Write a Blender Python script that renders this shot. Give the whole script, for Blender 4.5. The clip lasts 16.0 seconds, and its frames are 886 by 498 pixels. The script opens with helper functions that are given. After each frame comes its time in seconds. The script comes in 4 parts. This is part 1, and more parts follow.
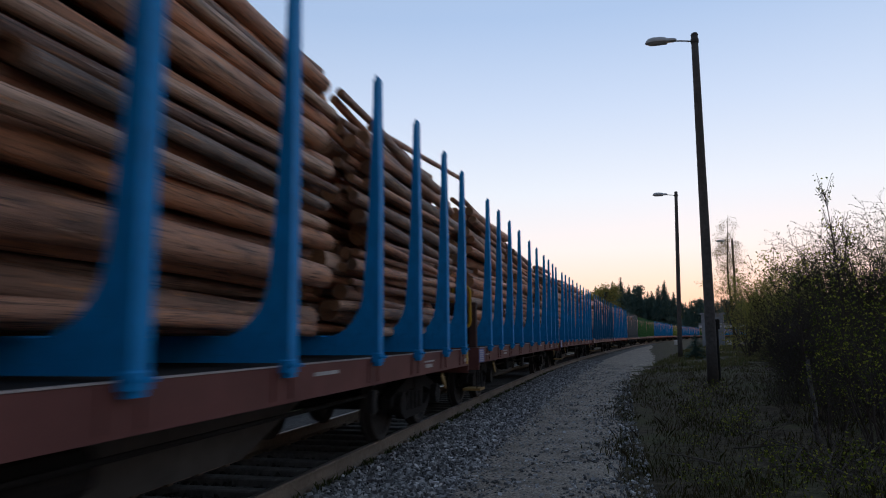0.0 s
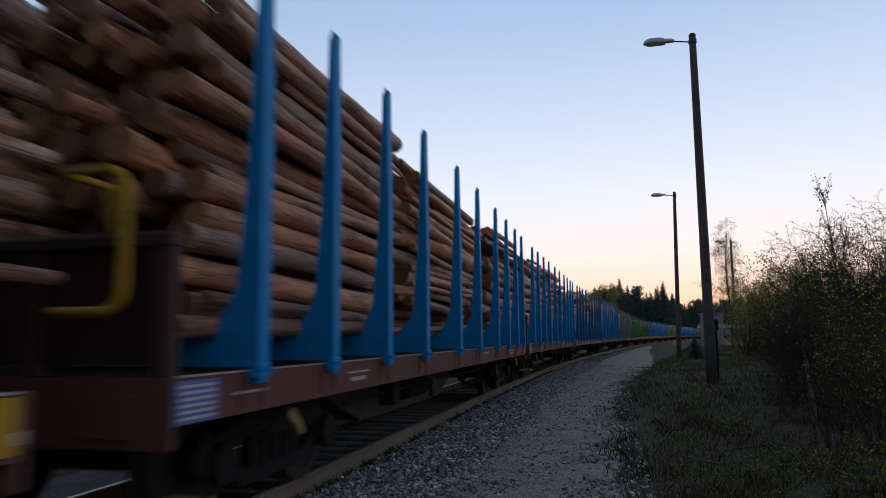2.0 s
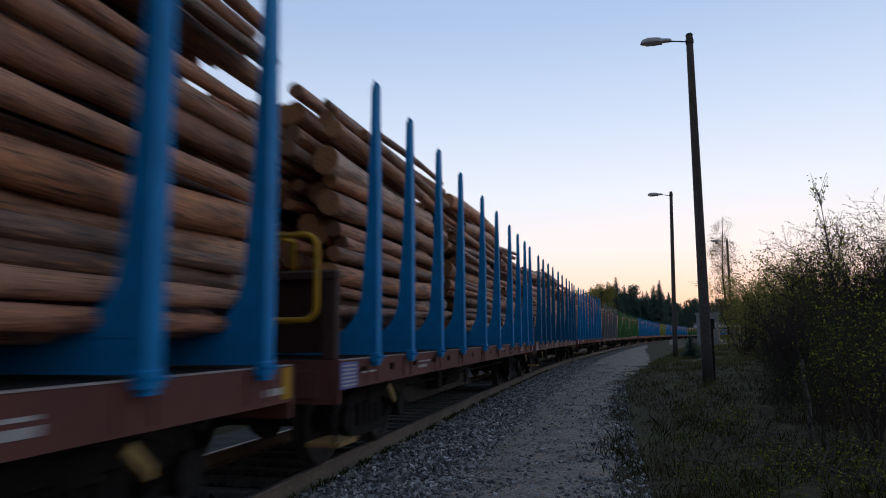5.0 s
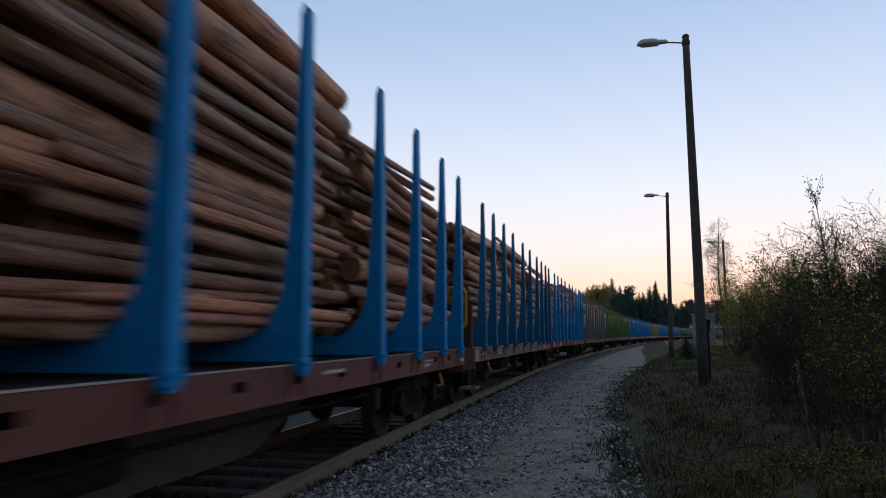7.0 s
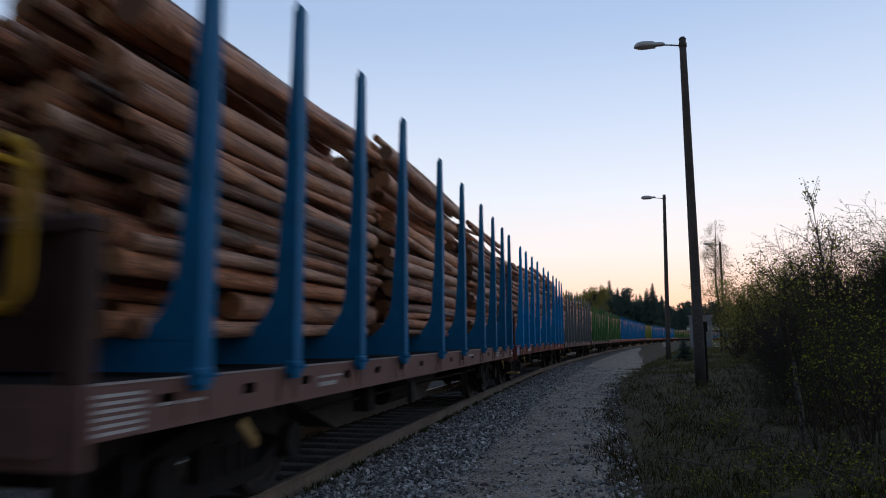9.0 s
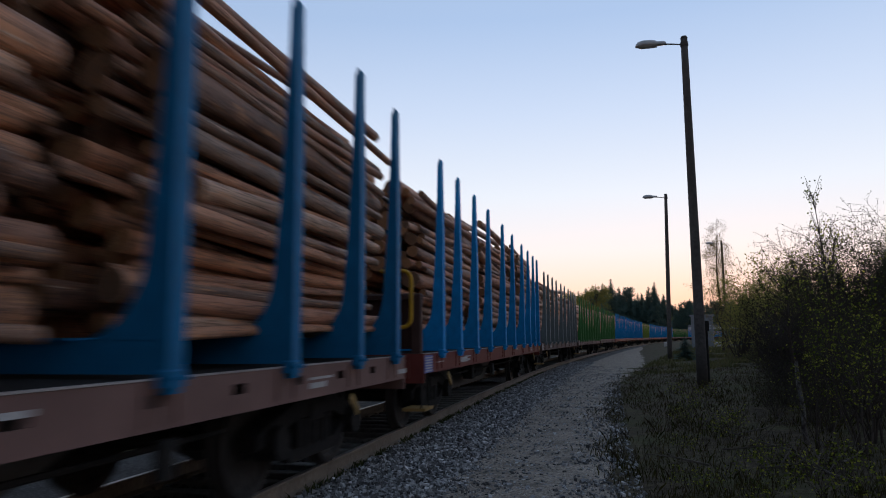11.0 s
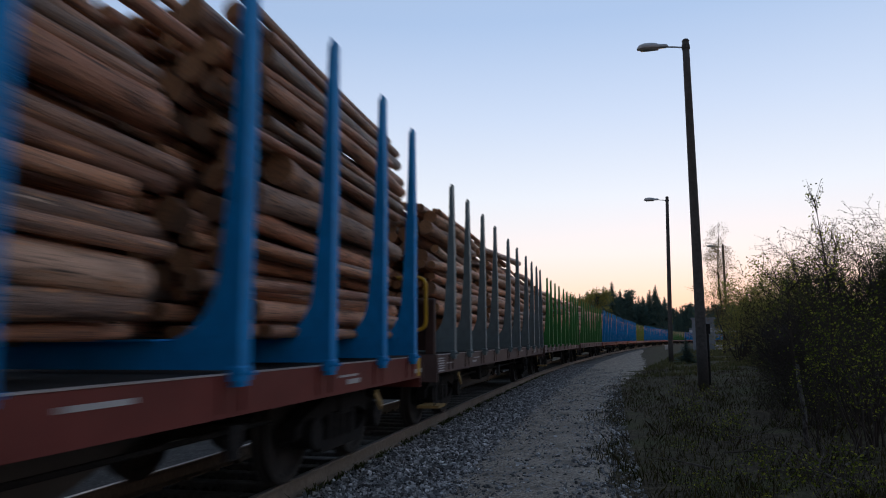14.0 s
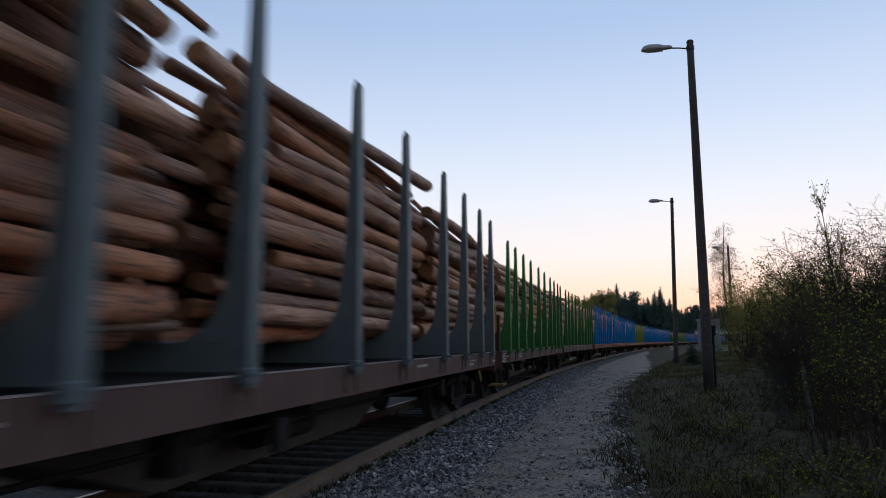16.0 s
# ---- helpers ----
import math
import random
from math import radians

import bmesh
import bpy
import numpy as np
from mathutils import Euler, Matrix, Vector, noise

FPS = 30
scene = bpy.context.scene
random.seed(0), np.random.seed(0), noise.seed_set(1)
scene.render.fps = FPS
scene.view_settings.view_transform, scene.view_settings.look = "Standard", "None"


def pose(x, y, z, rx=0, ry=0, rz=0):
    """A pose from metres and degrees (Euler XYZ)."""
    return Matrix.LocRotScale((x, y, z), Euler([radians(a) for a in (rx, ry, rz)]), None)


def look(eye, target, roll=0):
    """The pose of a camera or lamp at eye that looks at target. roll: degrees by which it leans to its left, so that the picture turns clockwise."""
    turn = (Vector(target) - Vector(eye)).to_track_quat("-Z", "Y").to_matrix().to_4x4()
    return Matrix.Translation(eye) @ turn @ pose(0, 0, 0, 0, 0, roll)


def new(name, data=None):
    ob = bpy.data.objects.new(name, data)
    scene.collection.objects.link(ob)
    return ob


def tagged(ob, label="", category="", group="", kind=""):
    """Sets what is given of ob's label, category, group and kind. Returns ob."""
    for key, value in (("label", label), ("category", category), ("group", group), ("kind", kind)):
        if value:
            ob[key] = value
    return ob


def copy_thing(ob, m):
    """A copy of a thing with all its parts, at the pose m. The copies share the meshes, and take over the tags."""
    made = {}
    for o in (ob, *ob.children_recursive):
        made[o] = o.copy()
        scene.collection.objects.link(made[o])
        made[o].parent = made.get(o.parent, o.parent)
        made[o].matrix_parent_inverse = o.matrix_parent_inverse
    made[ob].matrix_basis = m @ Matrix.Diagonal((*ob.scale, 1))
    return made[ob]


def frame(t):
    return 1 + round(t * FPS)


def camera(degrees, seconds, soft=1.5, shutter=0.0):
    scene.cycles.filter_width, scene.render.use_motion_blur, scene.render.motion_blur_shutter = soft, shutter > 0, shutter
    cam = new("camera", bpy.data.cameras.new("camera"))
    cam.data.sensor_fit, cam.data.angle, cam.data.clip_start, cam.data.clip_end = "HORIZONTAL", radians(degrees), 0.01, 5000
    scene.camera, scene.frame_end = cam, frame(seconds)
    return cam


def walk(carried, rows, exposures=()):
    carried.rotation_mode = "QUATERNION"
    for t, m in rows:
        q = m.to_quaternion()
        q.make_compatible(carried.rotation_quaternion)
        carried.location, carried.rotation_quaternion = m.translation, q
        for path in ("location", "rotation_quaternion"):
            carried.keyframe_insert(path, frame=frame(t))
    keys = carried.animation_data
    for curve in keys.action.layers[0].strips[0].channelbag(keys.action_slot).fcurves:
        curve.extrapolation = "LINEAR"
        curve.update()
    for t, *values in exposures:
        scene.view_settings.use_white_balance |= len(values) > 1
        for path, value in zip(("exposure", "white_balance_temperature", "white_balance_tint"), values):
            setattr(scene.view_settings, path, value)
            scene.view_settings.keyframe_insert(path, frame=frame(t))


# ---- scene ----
# ---- camera ----
cam = camera(65.2, 16.0, soft=1.0, shutter=0.9)
EYE = (0.0, 0.0, 1.55)
PATH = [
    (0.0, 14.60, 7.20, -0.40), (0.5, 14.52, 7.15, -0.41), (1.0, 14.48, 7.25, -0.46), (1.5, 14.49, 7.25, -0.48), (2.0, 14.49, 7.28, -0.56), (2.5, 14.45, 7.27, -0.58),
    (3.0, 14.36, 7.25, -0.60), (3.5, 14.32, 7.22, -0.58), (4.0, 14.33, 7.22, -0.54), (6.5, 13.99, 7.16, -0.38), (7.0, 13.93, 7.23, -0.40), (7.5, 13.87, 7.30, -0.39),
    (8.0, 13.80, 7.39, -0.35), (8.5, 13.70, 7.38, -0.35), (9.0, 13.71, 7.40, -0.43), (11.5, 13.86, 7.33, -0.42), (12.0, 13.87, 7.31, -0.34), (12.5, 13.90, 7.31, -0.26),
    (13.0, 13.885, 7.39, -0.28), (13.5, 13.865, 7.43, -0.33), (14.0, 13.92, 7.53, -0.28), (14.5, 14.04, 7.70, -0.28), (15.0, 14.17, 7.84, -0.30), (15.5, 14.24, 7.80, -0.28), (16.0, 14.29, 7.68, -0.34)]


def camera_pose(yaw, pitch, roll):
    y, p = radians(yaw), radians(pitch)
    aim = (EYE[0] - math.sin(y) * math.cos(p), EYE[1] + math.cos(y) * math.cos(p), EYE[2] + math.sin(p))
    return look(EYE, aim, roll)


walk(cam, [(t, camera_pose(a, b, c)) for t, a, b, c in PATH])

# ---- light ----
SUN_AZIMUTH, SUN_HEIGHT = 8.0, -1.2   # degrees right of the track's near direction, degrees above the horizon
world = bpy.data.worlds.new("dusk_sky")
scene.world = world
world.use_nodes = True
wn = world.node_tree
sky = wn.nodes.new("ShaderNodeTexSky")
sky.sky_type, sky.sun_disc = "NISHITA", False
sky.sun_elevation, sky.sun_rotation = radians(SUN_HEIGHT), radians(SUN_AZIMUTH)
sky.air_density, sky.dust_density, sky.ozone_density = 1.0, 0.5, 1.0
# the clear dusk sky: warm at the horizon, pale above it, blue overhead
dusk = wn.nodes.new("ShaderNodeValToRGB")
DUSK = [(0.0, (0.82, 0.47, 0.39)), (0.06, (0.93, 0.67, 0.61)), (0.12, (0.90, 0.815, 0.85)), (0.20, (0.79, 0.84, 0.94)), (0.31, (0.60, 0.71, 0.91)), (0.43, (0.41, 0.56, 0.82)), (1.0, (0.27, 0.38, 0.56))]
while len(dusk.color_ramp.elements) < len(DUSK):
    dusk.color_ramp.elements.new(0.5)
for e, (at, c) in zip(dusk.color_ramp.elements, DUSK):
    e.position, e.color = at, (*c, 1)
sky_coord, sky_split = wn.nodes.new("ShaderNodeTexCoord"), wn.nodes.new("ShaderNodeSeparateXYZ")
wn.links.new(sky_coord.outputs["Generated"], sky_split.inputs[0])
wn.links.new(sky_split.outputs["Z"], dusk.inputs[0])
sky_gain = wn.nodes.new("ShaderNodeVectorMath")
sky_gain.operation = "MULTIPLY"
sky_gain.inputs[1].default_value = (1.5, 1.55, 1.8)
wn.links.new(sky.outputs[0], sky_gain.inputs[0])
# away from the sunset the sky is darker
toward = wn.nodes.new("ShaderNodeVectorMath")
toward.operation = "DOT_PRODUCT"
toward.inputs[1].default_value = (math.sin(radians(SUN_AZIMUTH)), math.cos(radians(SUN_AZIMUTH)), 0)
wn.links.new(sky_coord.outputs["Generated"], toward.inputs[0])
fade = wn.nodes.new("ShaderNodeMapRange")
for k, value in enumerate((-1.0, 0.85, 0.45, 1.04)):
    fade.inputs[k + 1].default_value = value
wn.links.new(toward.outputs["Value"], fade.inputs[0])
sky_fade = wn.nodes.new("ShaderNodeVectorMath")
sky_fade.operation = "SCALE"
wn.links.new(dusk.outputs[0], sky_fade.inputs[0])
wn.links.new(fade.outputs[0], sky_fade.inputs["Scale"])
sky_mix = wn.nodes.new("ShaderNodeMix")
sky_mix.data_type = "RGBA"
sky_mix.inputs[0].default_value = 0.13
wn.links.new(sky_fade.outputs[0], sky_mix.inputs[6])
wn.links.new(sky_gain.outputs[0], sky_mix.inputs[7])
wn.links.new(sky_mix.outputs[2], wn.nodes["Background"].inputs[0])
wn.nodes["Background"].inputs[1].default_value = 0.66
sun = new("sun", bpy.data.lights.new("sun", "SUN"))
sun.data.energy, sun.data.angle, sun.data.color = 0.1, radians(3), (1.0, 0.62, 0.36)
sun_az, sun_el = radians(SUN_AZIMUTH), radians(0.6)
sun.matrix_basis = look((0, 0, 0), (-math.sin(sun_az) * math.cos(sun_el), -math.cos(sun_az) * math.cos(sun_el), -math.sin(sun_el)))
scene.view_settings.exposure = 0.6


# ---- materials ----
class Mat:
    """A small builder for node materials."""

    def __init__(self, name, rough=0.8, metal=0.0, spec=0.3):
        self.m = bpy.data.materials.new(name)
        self.m.use_nodes = True
        self.t = self.m.node_tree
        self.b = self.t.nodes["Principled BSDF"]
        self.set("Roughness", rough), self.set("Metallic", metal), self.set("Specular IOR Level", spec)
        self.coord = self.t.nodes.new("ShaderNodeTexCoord")

    def set(self, socket, value):
        self.b.inputs[socket].default_value = value

    def link(self, a, b):
        self.t.links.new(a, b)

    def noise(self, scale, detail=4, stretch=(1, 1, 1), rough=0.6, shift=None):
        mp = self.t.nodes.new("ShaderNodeMapping")
        mp.inputs["Scale"].default_value = stretch
        n = self.t.nodes.new("ShaderNodeTexNoise")
        n.inputs["Scale"].default_value, n.inputs["Detail"].default_value, n.inputs["Roughness"].default_value = scale, detail, rough
        if shift is not None:
            n.noise_dimensions = "4D"
            self.link(shift, n.inputs["W"])
        self.link(self.coord.outputs["Object"], mp.inputs["Vector"])
        self.link(mp.outputs[0], n.inputs["Vector"])
        return n.outputs["Fac"]

    def ramp(self, fac, stops):
        n = self.t.nodes.new("ShaderNodeValToRGB")
        while len(n.color_ramp.elements) < len(stops):
            n.color_ramp.elements.new(0.5)
        for e, (p, c) in zip(n.color_ramp.elements, stops):
            e.position, e.color = p, (*c, 1)
        self.link(fac, n.inputs[0])
        return n.outputs[0]

    def mix(self, a, b, fac, mode="MIX"):
        n = self.t.nodes.new("ShaderNodeMix")
        n.data_type, n.blend_type = "RGBA", mode
        for value, socket in ((fac, n.inputs[0]), (a, n.inputs[6]), (b, n.inputs[7])):
            if isinstance(value, (int, float)):
                socket.default_value = value
            elif isinstance(value, tuple):
                socket.default_value = (*value, 1)
            else:
                self.link(value, socket)
        return n.outputs[2]

    def span(self, fac, a, b, c=0.0, d=1.0):
        n = self.t.nodes.new("ShaderNodeMapRange")
        for i, v in enumerate((a, b, c, d)):
            n.inputs[i + 1].default_value = v
        self.link(fac, n.inputs[0])
        return n.outputs[0]

    def random(self):
        return self.t.nodes.new("ShaderNodeObjectInfo").outputs["Random"]

    def island(self):
        return self.t.nodes.new("ShaderNodeNewGeometry").outputs["Random Per Island"]

    def bump(self, fac, strength=0.4, distance=0.01):
        n = self.t.nodes.new("ShaderNodeBump")
        n.inputs["Strength"].default_value, n.inputs["Distance"].default_value = strength, distance
        self.link(fac, n.inputs["Height"])
        self.link(n.outputs[0], self.b.inputs["Normal"])

    def colour(self, socket):
        self.link(socket, self.b.inputs["Base Color"])
        return self


def paint(name, base, dirt, rough=0.45, scale=3.0, worn=0.64):
    """Weathered paint: large stains, small chips and dust."""
    m = Mat(name, rough, 0.0, 0.16)
    big, small = m.noise(scale, 5), m.noise(38, 6)
    c = m.mix(base, tuple(v * 0.72 for v in base), m.span(big, 0.35, 0.7))
    c = m.mix(c, dirt, m.span(small, worn, worn + 0.1, 0, 0.8))
    streak = m.noise(9, 4, (6, 6, 0.5))
    m.colour(m.mix(c, dirt, m.span(streak, 0.52, 0.75, 0, 0.45)))
    m.bump(small, 0.15, 0.004)
    return m.m


def bark(name, per_island):
    """Pine bark: each log has its own tone, long dark furrows, orange flakes and pale spots, part peeled bark, part
    painted glints.
    """
    m = Mat(name, 0.55, 0, 0.4)
    rnd = m.island() if per_island else m.random()
    tone = m.ramp(rnd, [(0.0, (0.20, 0.118, 0.085)), (0.18, (0.60, 0.26, 0.145)), (0.36, (0.78, 0.345, 0.17)), (0.5, (0.28, 0.17, 0.12)), (0.64, (0.70, 0.34, 0.20)), (0.78, (0.30, 0.23, 0.19)), (0.9, (0.64, 0.295, 0.155)), (1.0, (0.74, 0.50, 0.36))])
    shift = m.span(rnd, 0, 1, 0, 40)
    plate = m.noise(1.5, 6, (10, 7, 10) if per_island else (2.0, 15, 2.0), 0.72, shift)
    flake = m.noise(2.4, 5, (10, 4, 10) if per_island else (1, 8, 1), 0.65, shift)
    peel_glint = m.noise(1.7, 4, (10, 1.6, 10) if per_island else (1.3, 6, 1.3), 0.6, shift)
    furrow = m.noise(4.5, 4, (10, 1.0, 10) if per_island else (1.6, 3.5, 1.6), 0.6, shift)
    patch = m.noise(1.1, 4, (6, 1.2, 6) if per_island else (0.7, 7, 0.7), 0.65, shift)
    c = m.mix(tone, (0.07, 0.042, 0.032), m.span(patch, 0.49, 0.64, 0, 0.65))
    c = m.mix(c, (0.045, 0.028, 0.022), m.span(plate, 0.54, 0.66, 0, 0.85))
    c = m.mix(c, (0.03, 0.021, 0.017), m.span(furrow, 0.54, 0.66, 0, 0.85))
    c = m.mix(c, (0.82, 0.37, 0.155), m.span(flake, 0.56, 0.66, 0, 0.75))
    # pale streaks: peeled bark, and glints painted into the colour
    c = m.mix(c, (0.88, 0.62, 0.44), m.span(peel_glint, 0.65, 0.70, 0, 0.9))
    m.colour(c)
    m.bump(plate, 0.8, 0.03)
    return m.m


def cut_wood(name, per_island):
    m = Mat(name, 0.8, 0, 0.15)
    rnd = m.island() if per_island else m.random()
    tone = m.ramp(rnd, [(0, (0.26, 0.12, 0.055)), (0.35, (0.40, 0.19, 0.085)), (0.65, (0.15, 0.085, 0.052)), (1, (0.33, 0.15, 0.065))])
    grain = m.noise(5, 5, (1, 1, 1))
    m.colour(m.mix(tone, (0.10, 0.06, 0.04), m.span(grain, 0.46, 0.66, 0, 0.75)))
    m.bump(grain, 0.3, 0.01)
    return m.m


def speckled(name, stops, scale, rough=0.9, bump=0.4, extra=None, distance=0.02):
    m = Mat(name, rough, 0, 0.2)
    fine, broad = m.noise(scale, 7, rough=0.7), m.noise(scale * 0.06, 4)
    c = m.ramp(fine, stops)
    c = m.mix(c, extra or tuple(v * 0.5 for v in stops[0][1]), m.span(broad, 0.45, 0.7, 0, 0.6))
    m.colour(c)
    m.bump(fine, bump, distance)
    return m.m


def foliage(name, a, b, c, thin_share=0.45, middle=0.5):
    m = Mat(name, 0.85, 0, 0.04)
    m.colour(m.ramp(m.island(), [(0, a), (middle, b), (1, c)]))
    thin = m.t.nodes.new("ShaderNodeBsdfTranslucent")
    both = m.t.nodes.new("ShaderNodeMixShader")
    both.inputs[0].default_value = thin_share
    m.link(m.b.inputs["Base Color"].links[0].from_socket, thin.inputs["Color"])
    m.link(m.b.outputs[0], both.inputs[1])
    m.link(thin.outputs[0], both.inputs[2])
    m.link(both.outputs[0], m.t.nodes["Material Output"].inputs[0])
    return m.m


M = {
    "blue": paint("blue_paint", (0.004, 0.25, 0.60), (0.012, 0.09, 0.17), 0.6),
    "navy": paint("dull_blue_paint", (0.006, 0.15, 0.33), (0.015, 0.07, 0.11), 0.6),
    "grey": paint("grey_paint", (0.15, 0.195, 0.205), (0.08, 0.08, 0.075), 0.5),
    "green": paint("green_paint", (0.05, 0.21, 0.055), (0.05, 0.08, 0.04), 0.5),
    "lime": paint("lime_paint", (0.20, 0.30, 0.05), (0.08, 0.09, 0.04), 0.5),
    "red": paint("red_oxide_paint", (0.17, 0.042, 0.034), (0.08, 0.042, 0.036), 0.5, 2.0),
    "rust": paint("dull_red_brown_paint", (0.155, 0.060, 0.052), (0.09, 0.052, 0.045), 0.55, 2.0),
    "umber": paint("dark_umber_paint", (0.065, 0.036, 0.031), (0.035, 0.025, 0.022), 0.6, 2.0),
    "brown": paint("faded_brown_paint", (0.20, 0.115, 0.10), (0.10, 0.07, 0.06), 0.55, 2.0),
    "dark_panel": paint("dark_red_brown_paint", (0.045, 0.02, 0.017), (0.02, 0.014, 0.012), 0.7, 2.0),
    "ochre": paint("dusty_ochre_paint", (0.30, 0.19, 0.07), (0.14, 0.10, 0.05), 0.6),
    "taupe": paint("dusty_brown_grey_paint", (0.125, 0.082, 0.073), (0.075, 0.058, 0.053), 0.55, 2.0),
    "yellow": paint("yellow_paint", (0.50, 0.28, 0.02), (0.20, 0.12, 0.03), 0.45),
    "under": speckled("grimy_steel", [(0.3, (0.010, 0.009, 0.009)), (0.7, (0.026, 0.023, 0.021))], 14, 0.85, 0.3),
    "beam": speckled("dusty_grey_steel", [(0.3, (0.06, 0.055, 0.05)), (0.7, (0.10, 0.093, 0.086))], 6, 0.65, 0.2),
    "edge": speckled("worn_bright_edge", [(0.3, (0.28, 0.24, 0.23)), (0.7, (0.48, 0.43, 0.41))], 12, 0.45, 0.1),
    "tyre": speckled("worn_wheel_steel", [(0.3, (0.025, 0.022, 0.02)), (0.7, (0.05, 0.045, 0.042))], 10, 0.6, 0.1),
    "white": speckled("chalky_white_paint", [(0.3, (0.34, 0.32, 0.31)), (0.7, (0.6, 0.58, 0.56))], 20, 0.6, 0.1),
    "plate": speckled("blue_plate", [(0.3, (0.10, 0.13, 0.36)), (0.7, (0.16, 0.2, 0.45))], 20, 0.5, 0.1),
    "dark": speckled("black_opening", [(0.3, (0.008, 0.008, 0.008)), (0.7, (0.015, 0.014, 0.013))], 20, 0.9, 0.1),
    "bark": bark("pine_bark", False), "bark_far": bark("pine_bark_far", True),
    "cut": cut_wood("cut_log_end", False), "cut_far": cut_wood("cut_log_end_far", True),
    "rail": speckled("rusty_rail", [(0.3, (0.15, 0.115, 0.087)), (0.7, (0.24, 0.19, 0.145))], 16, 0.7, 0.2),
    # stone coloured dark to stand in for the shade under the wagons
    "shade_dark": speckled("shade_dark_ballast", [(0.35, (0.018, 0.017, 0.016)), (0.65, (0.06, 0.057, 0.054))], 26, 0.95, 0.9),
    "railtop": Mat("polished_rail_head", 0.33, 0.9, 0.5).m,
    "sleeper": speckled("concrete_sleeper", [(0.35, (0.07, 0.066, 0.062)), (0.6, (0.16, 0.155, 0.148)), (0.75, (0.30, 0.29, 0.28))], 5, 0.95, 0.3),
    # dirty fines, darkened further to stand in for shade between the loose stones
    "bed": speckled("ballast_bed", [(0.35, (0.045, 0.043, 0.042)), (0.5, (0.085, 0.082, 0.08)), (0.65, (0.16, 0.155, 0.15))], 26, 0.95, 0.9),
    "gravel": speckled("path_gravel", [(0.36, (0.115, 0.093, 0.074)), (0.5, (0.25, 0.21, 0.17)), (0.64, (0.45, 0.385, 0.32))], 34, 0.95, 0.6),
    "pole": speckled("weathered_pole", [(0.3, (0.055, 0.05, 0.047)), (0.7, (0.11, 0.10, 0.093))], 9, 0.9, 0.3),
    # casing colour made paler and bluish to carry the sky's reflection
    "galv": speckled("grey_lamp_casing", [(0.3, (0.42, 0.44, 0.46)), (0.7, (0.6, 0.62, 0.64))], 9, 0.3, 0.1),
    "lens": Mat("lamp_lens", 0.25, 0, 0.6).m,
    "cabinet": speckled("grey_cabinet_paint", [(0.3, (0.17, 0.19, 0.215)), (0.7, (0.24, 0.26, 0.29))], 5, 0.5, 0.1),
    "twig": speckled("twig_bark", [(0.3, (0.032, 0.025, 0.021)), (0.7, (0.066, 0.052, 0.042))], 14, 0.95, 0.3),
    "birch": speckled("birch_bark", [(0.45, (0.04, 0.033, 0.03)), (0.55, (0.15, 0.14, 0.132)), (0.72, (0.27, 0.255, 0.245))], 7, 0.8, 0.2, (0.16, 0.15, 0.14)),
    "leaf": foliage("young_leaf", (0.045, 0.06, 0.012), (0.14, 0.165, 0.026), (0.34, 0.33, 0.045), 0.5, 0.6),
    "leaf_bud": foliage("bud_leaf", (0.045, 0.036, 0.018), (0.07, 0.055, 0.026), (0.11, 0.085, 0.036), 0.25),
    "birch_leaf": foliage("birch_bud_leaf", (0.13, 0.10, 0.05), (0.19, 0.145, 0.07), (0.26, 0.20, 0.085), 0.6),
    "leaf_dark": foliage("dark_leaf", (0.032, 0.042, 0.017), (0.054, 0.064, 0.024), (0.085, 0.09, 0.03), 0.4),
    # needles made paler and bluer: the distance haze is put into their colour
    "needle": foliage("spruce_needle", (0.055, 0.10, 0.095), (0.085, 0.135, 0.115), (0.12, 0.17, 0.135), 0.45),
    "far_leaf": foliage("far_spring_leaf", (0.16, 0.165, 0.05), (0.24, 0.225, 0.06), (0.33, 0.28, 0.09), 0.62),
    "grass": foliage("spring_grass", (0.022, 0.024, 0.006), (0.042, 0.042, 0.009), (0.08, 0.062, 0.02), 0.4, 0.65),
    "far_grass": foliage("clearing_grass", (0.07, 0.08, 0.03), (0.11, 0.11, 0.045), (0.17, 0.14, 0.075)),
    "dry": foliage("dry_stalks", (0.03, 0.022, 0.014), (0.055, 0.04, 0.024), (0.10, 0.075, 0.045), 0.4, 0.75),
    "deadwood": speckled("dead_branch_bark", [(0.3, (0.05, 0.042, 0.035)), (0.7, (0.12, 0.10, 0.085))], 14, 0.9, 0.3),
    "stone": None,
}
M["lens"].node_tree.nodes["Principled BSDF"].inputs["Base Color"].default_value = (0.55, 0.58, 0.6, 1)
M["railtop"].node_tree.nodes["Principled BSDF"].inputs["Base Color"].default_value = (0.45, 0.44, 0.43, 1)
st = Mat("crushed_stone", 0.9, 0, 0.25)
st_c = st.ramp(st.island(), [(0, (0.05, 0.05, 0.052)), (0.4, (0.16, 0.16, 0.163)), (0.8, (0.33, 0.33, 0.33)), (1, (0.55, 0.545, 0.54))])
st.colour(st.mix(st_c, (0.1, 0.095, 0.09), st.span(st.noise(40, 4), 0.5, 0.7, 0, 0.6)))
M["stone"] = st.m


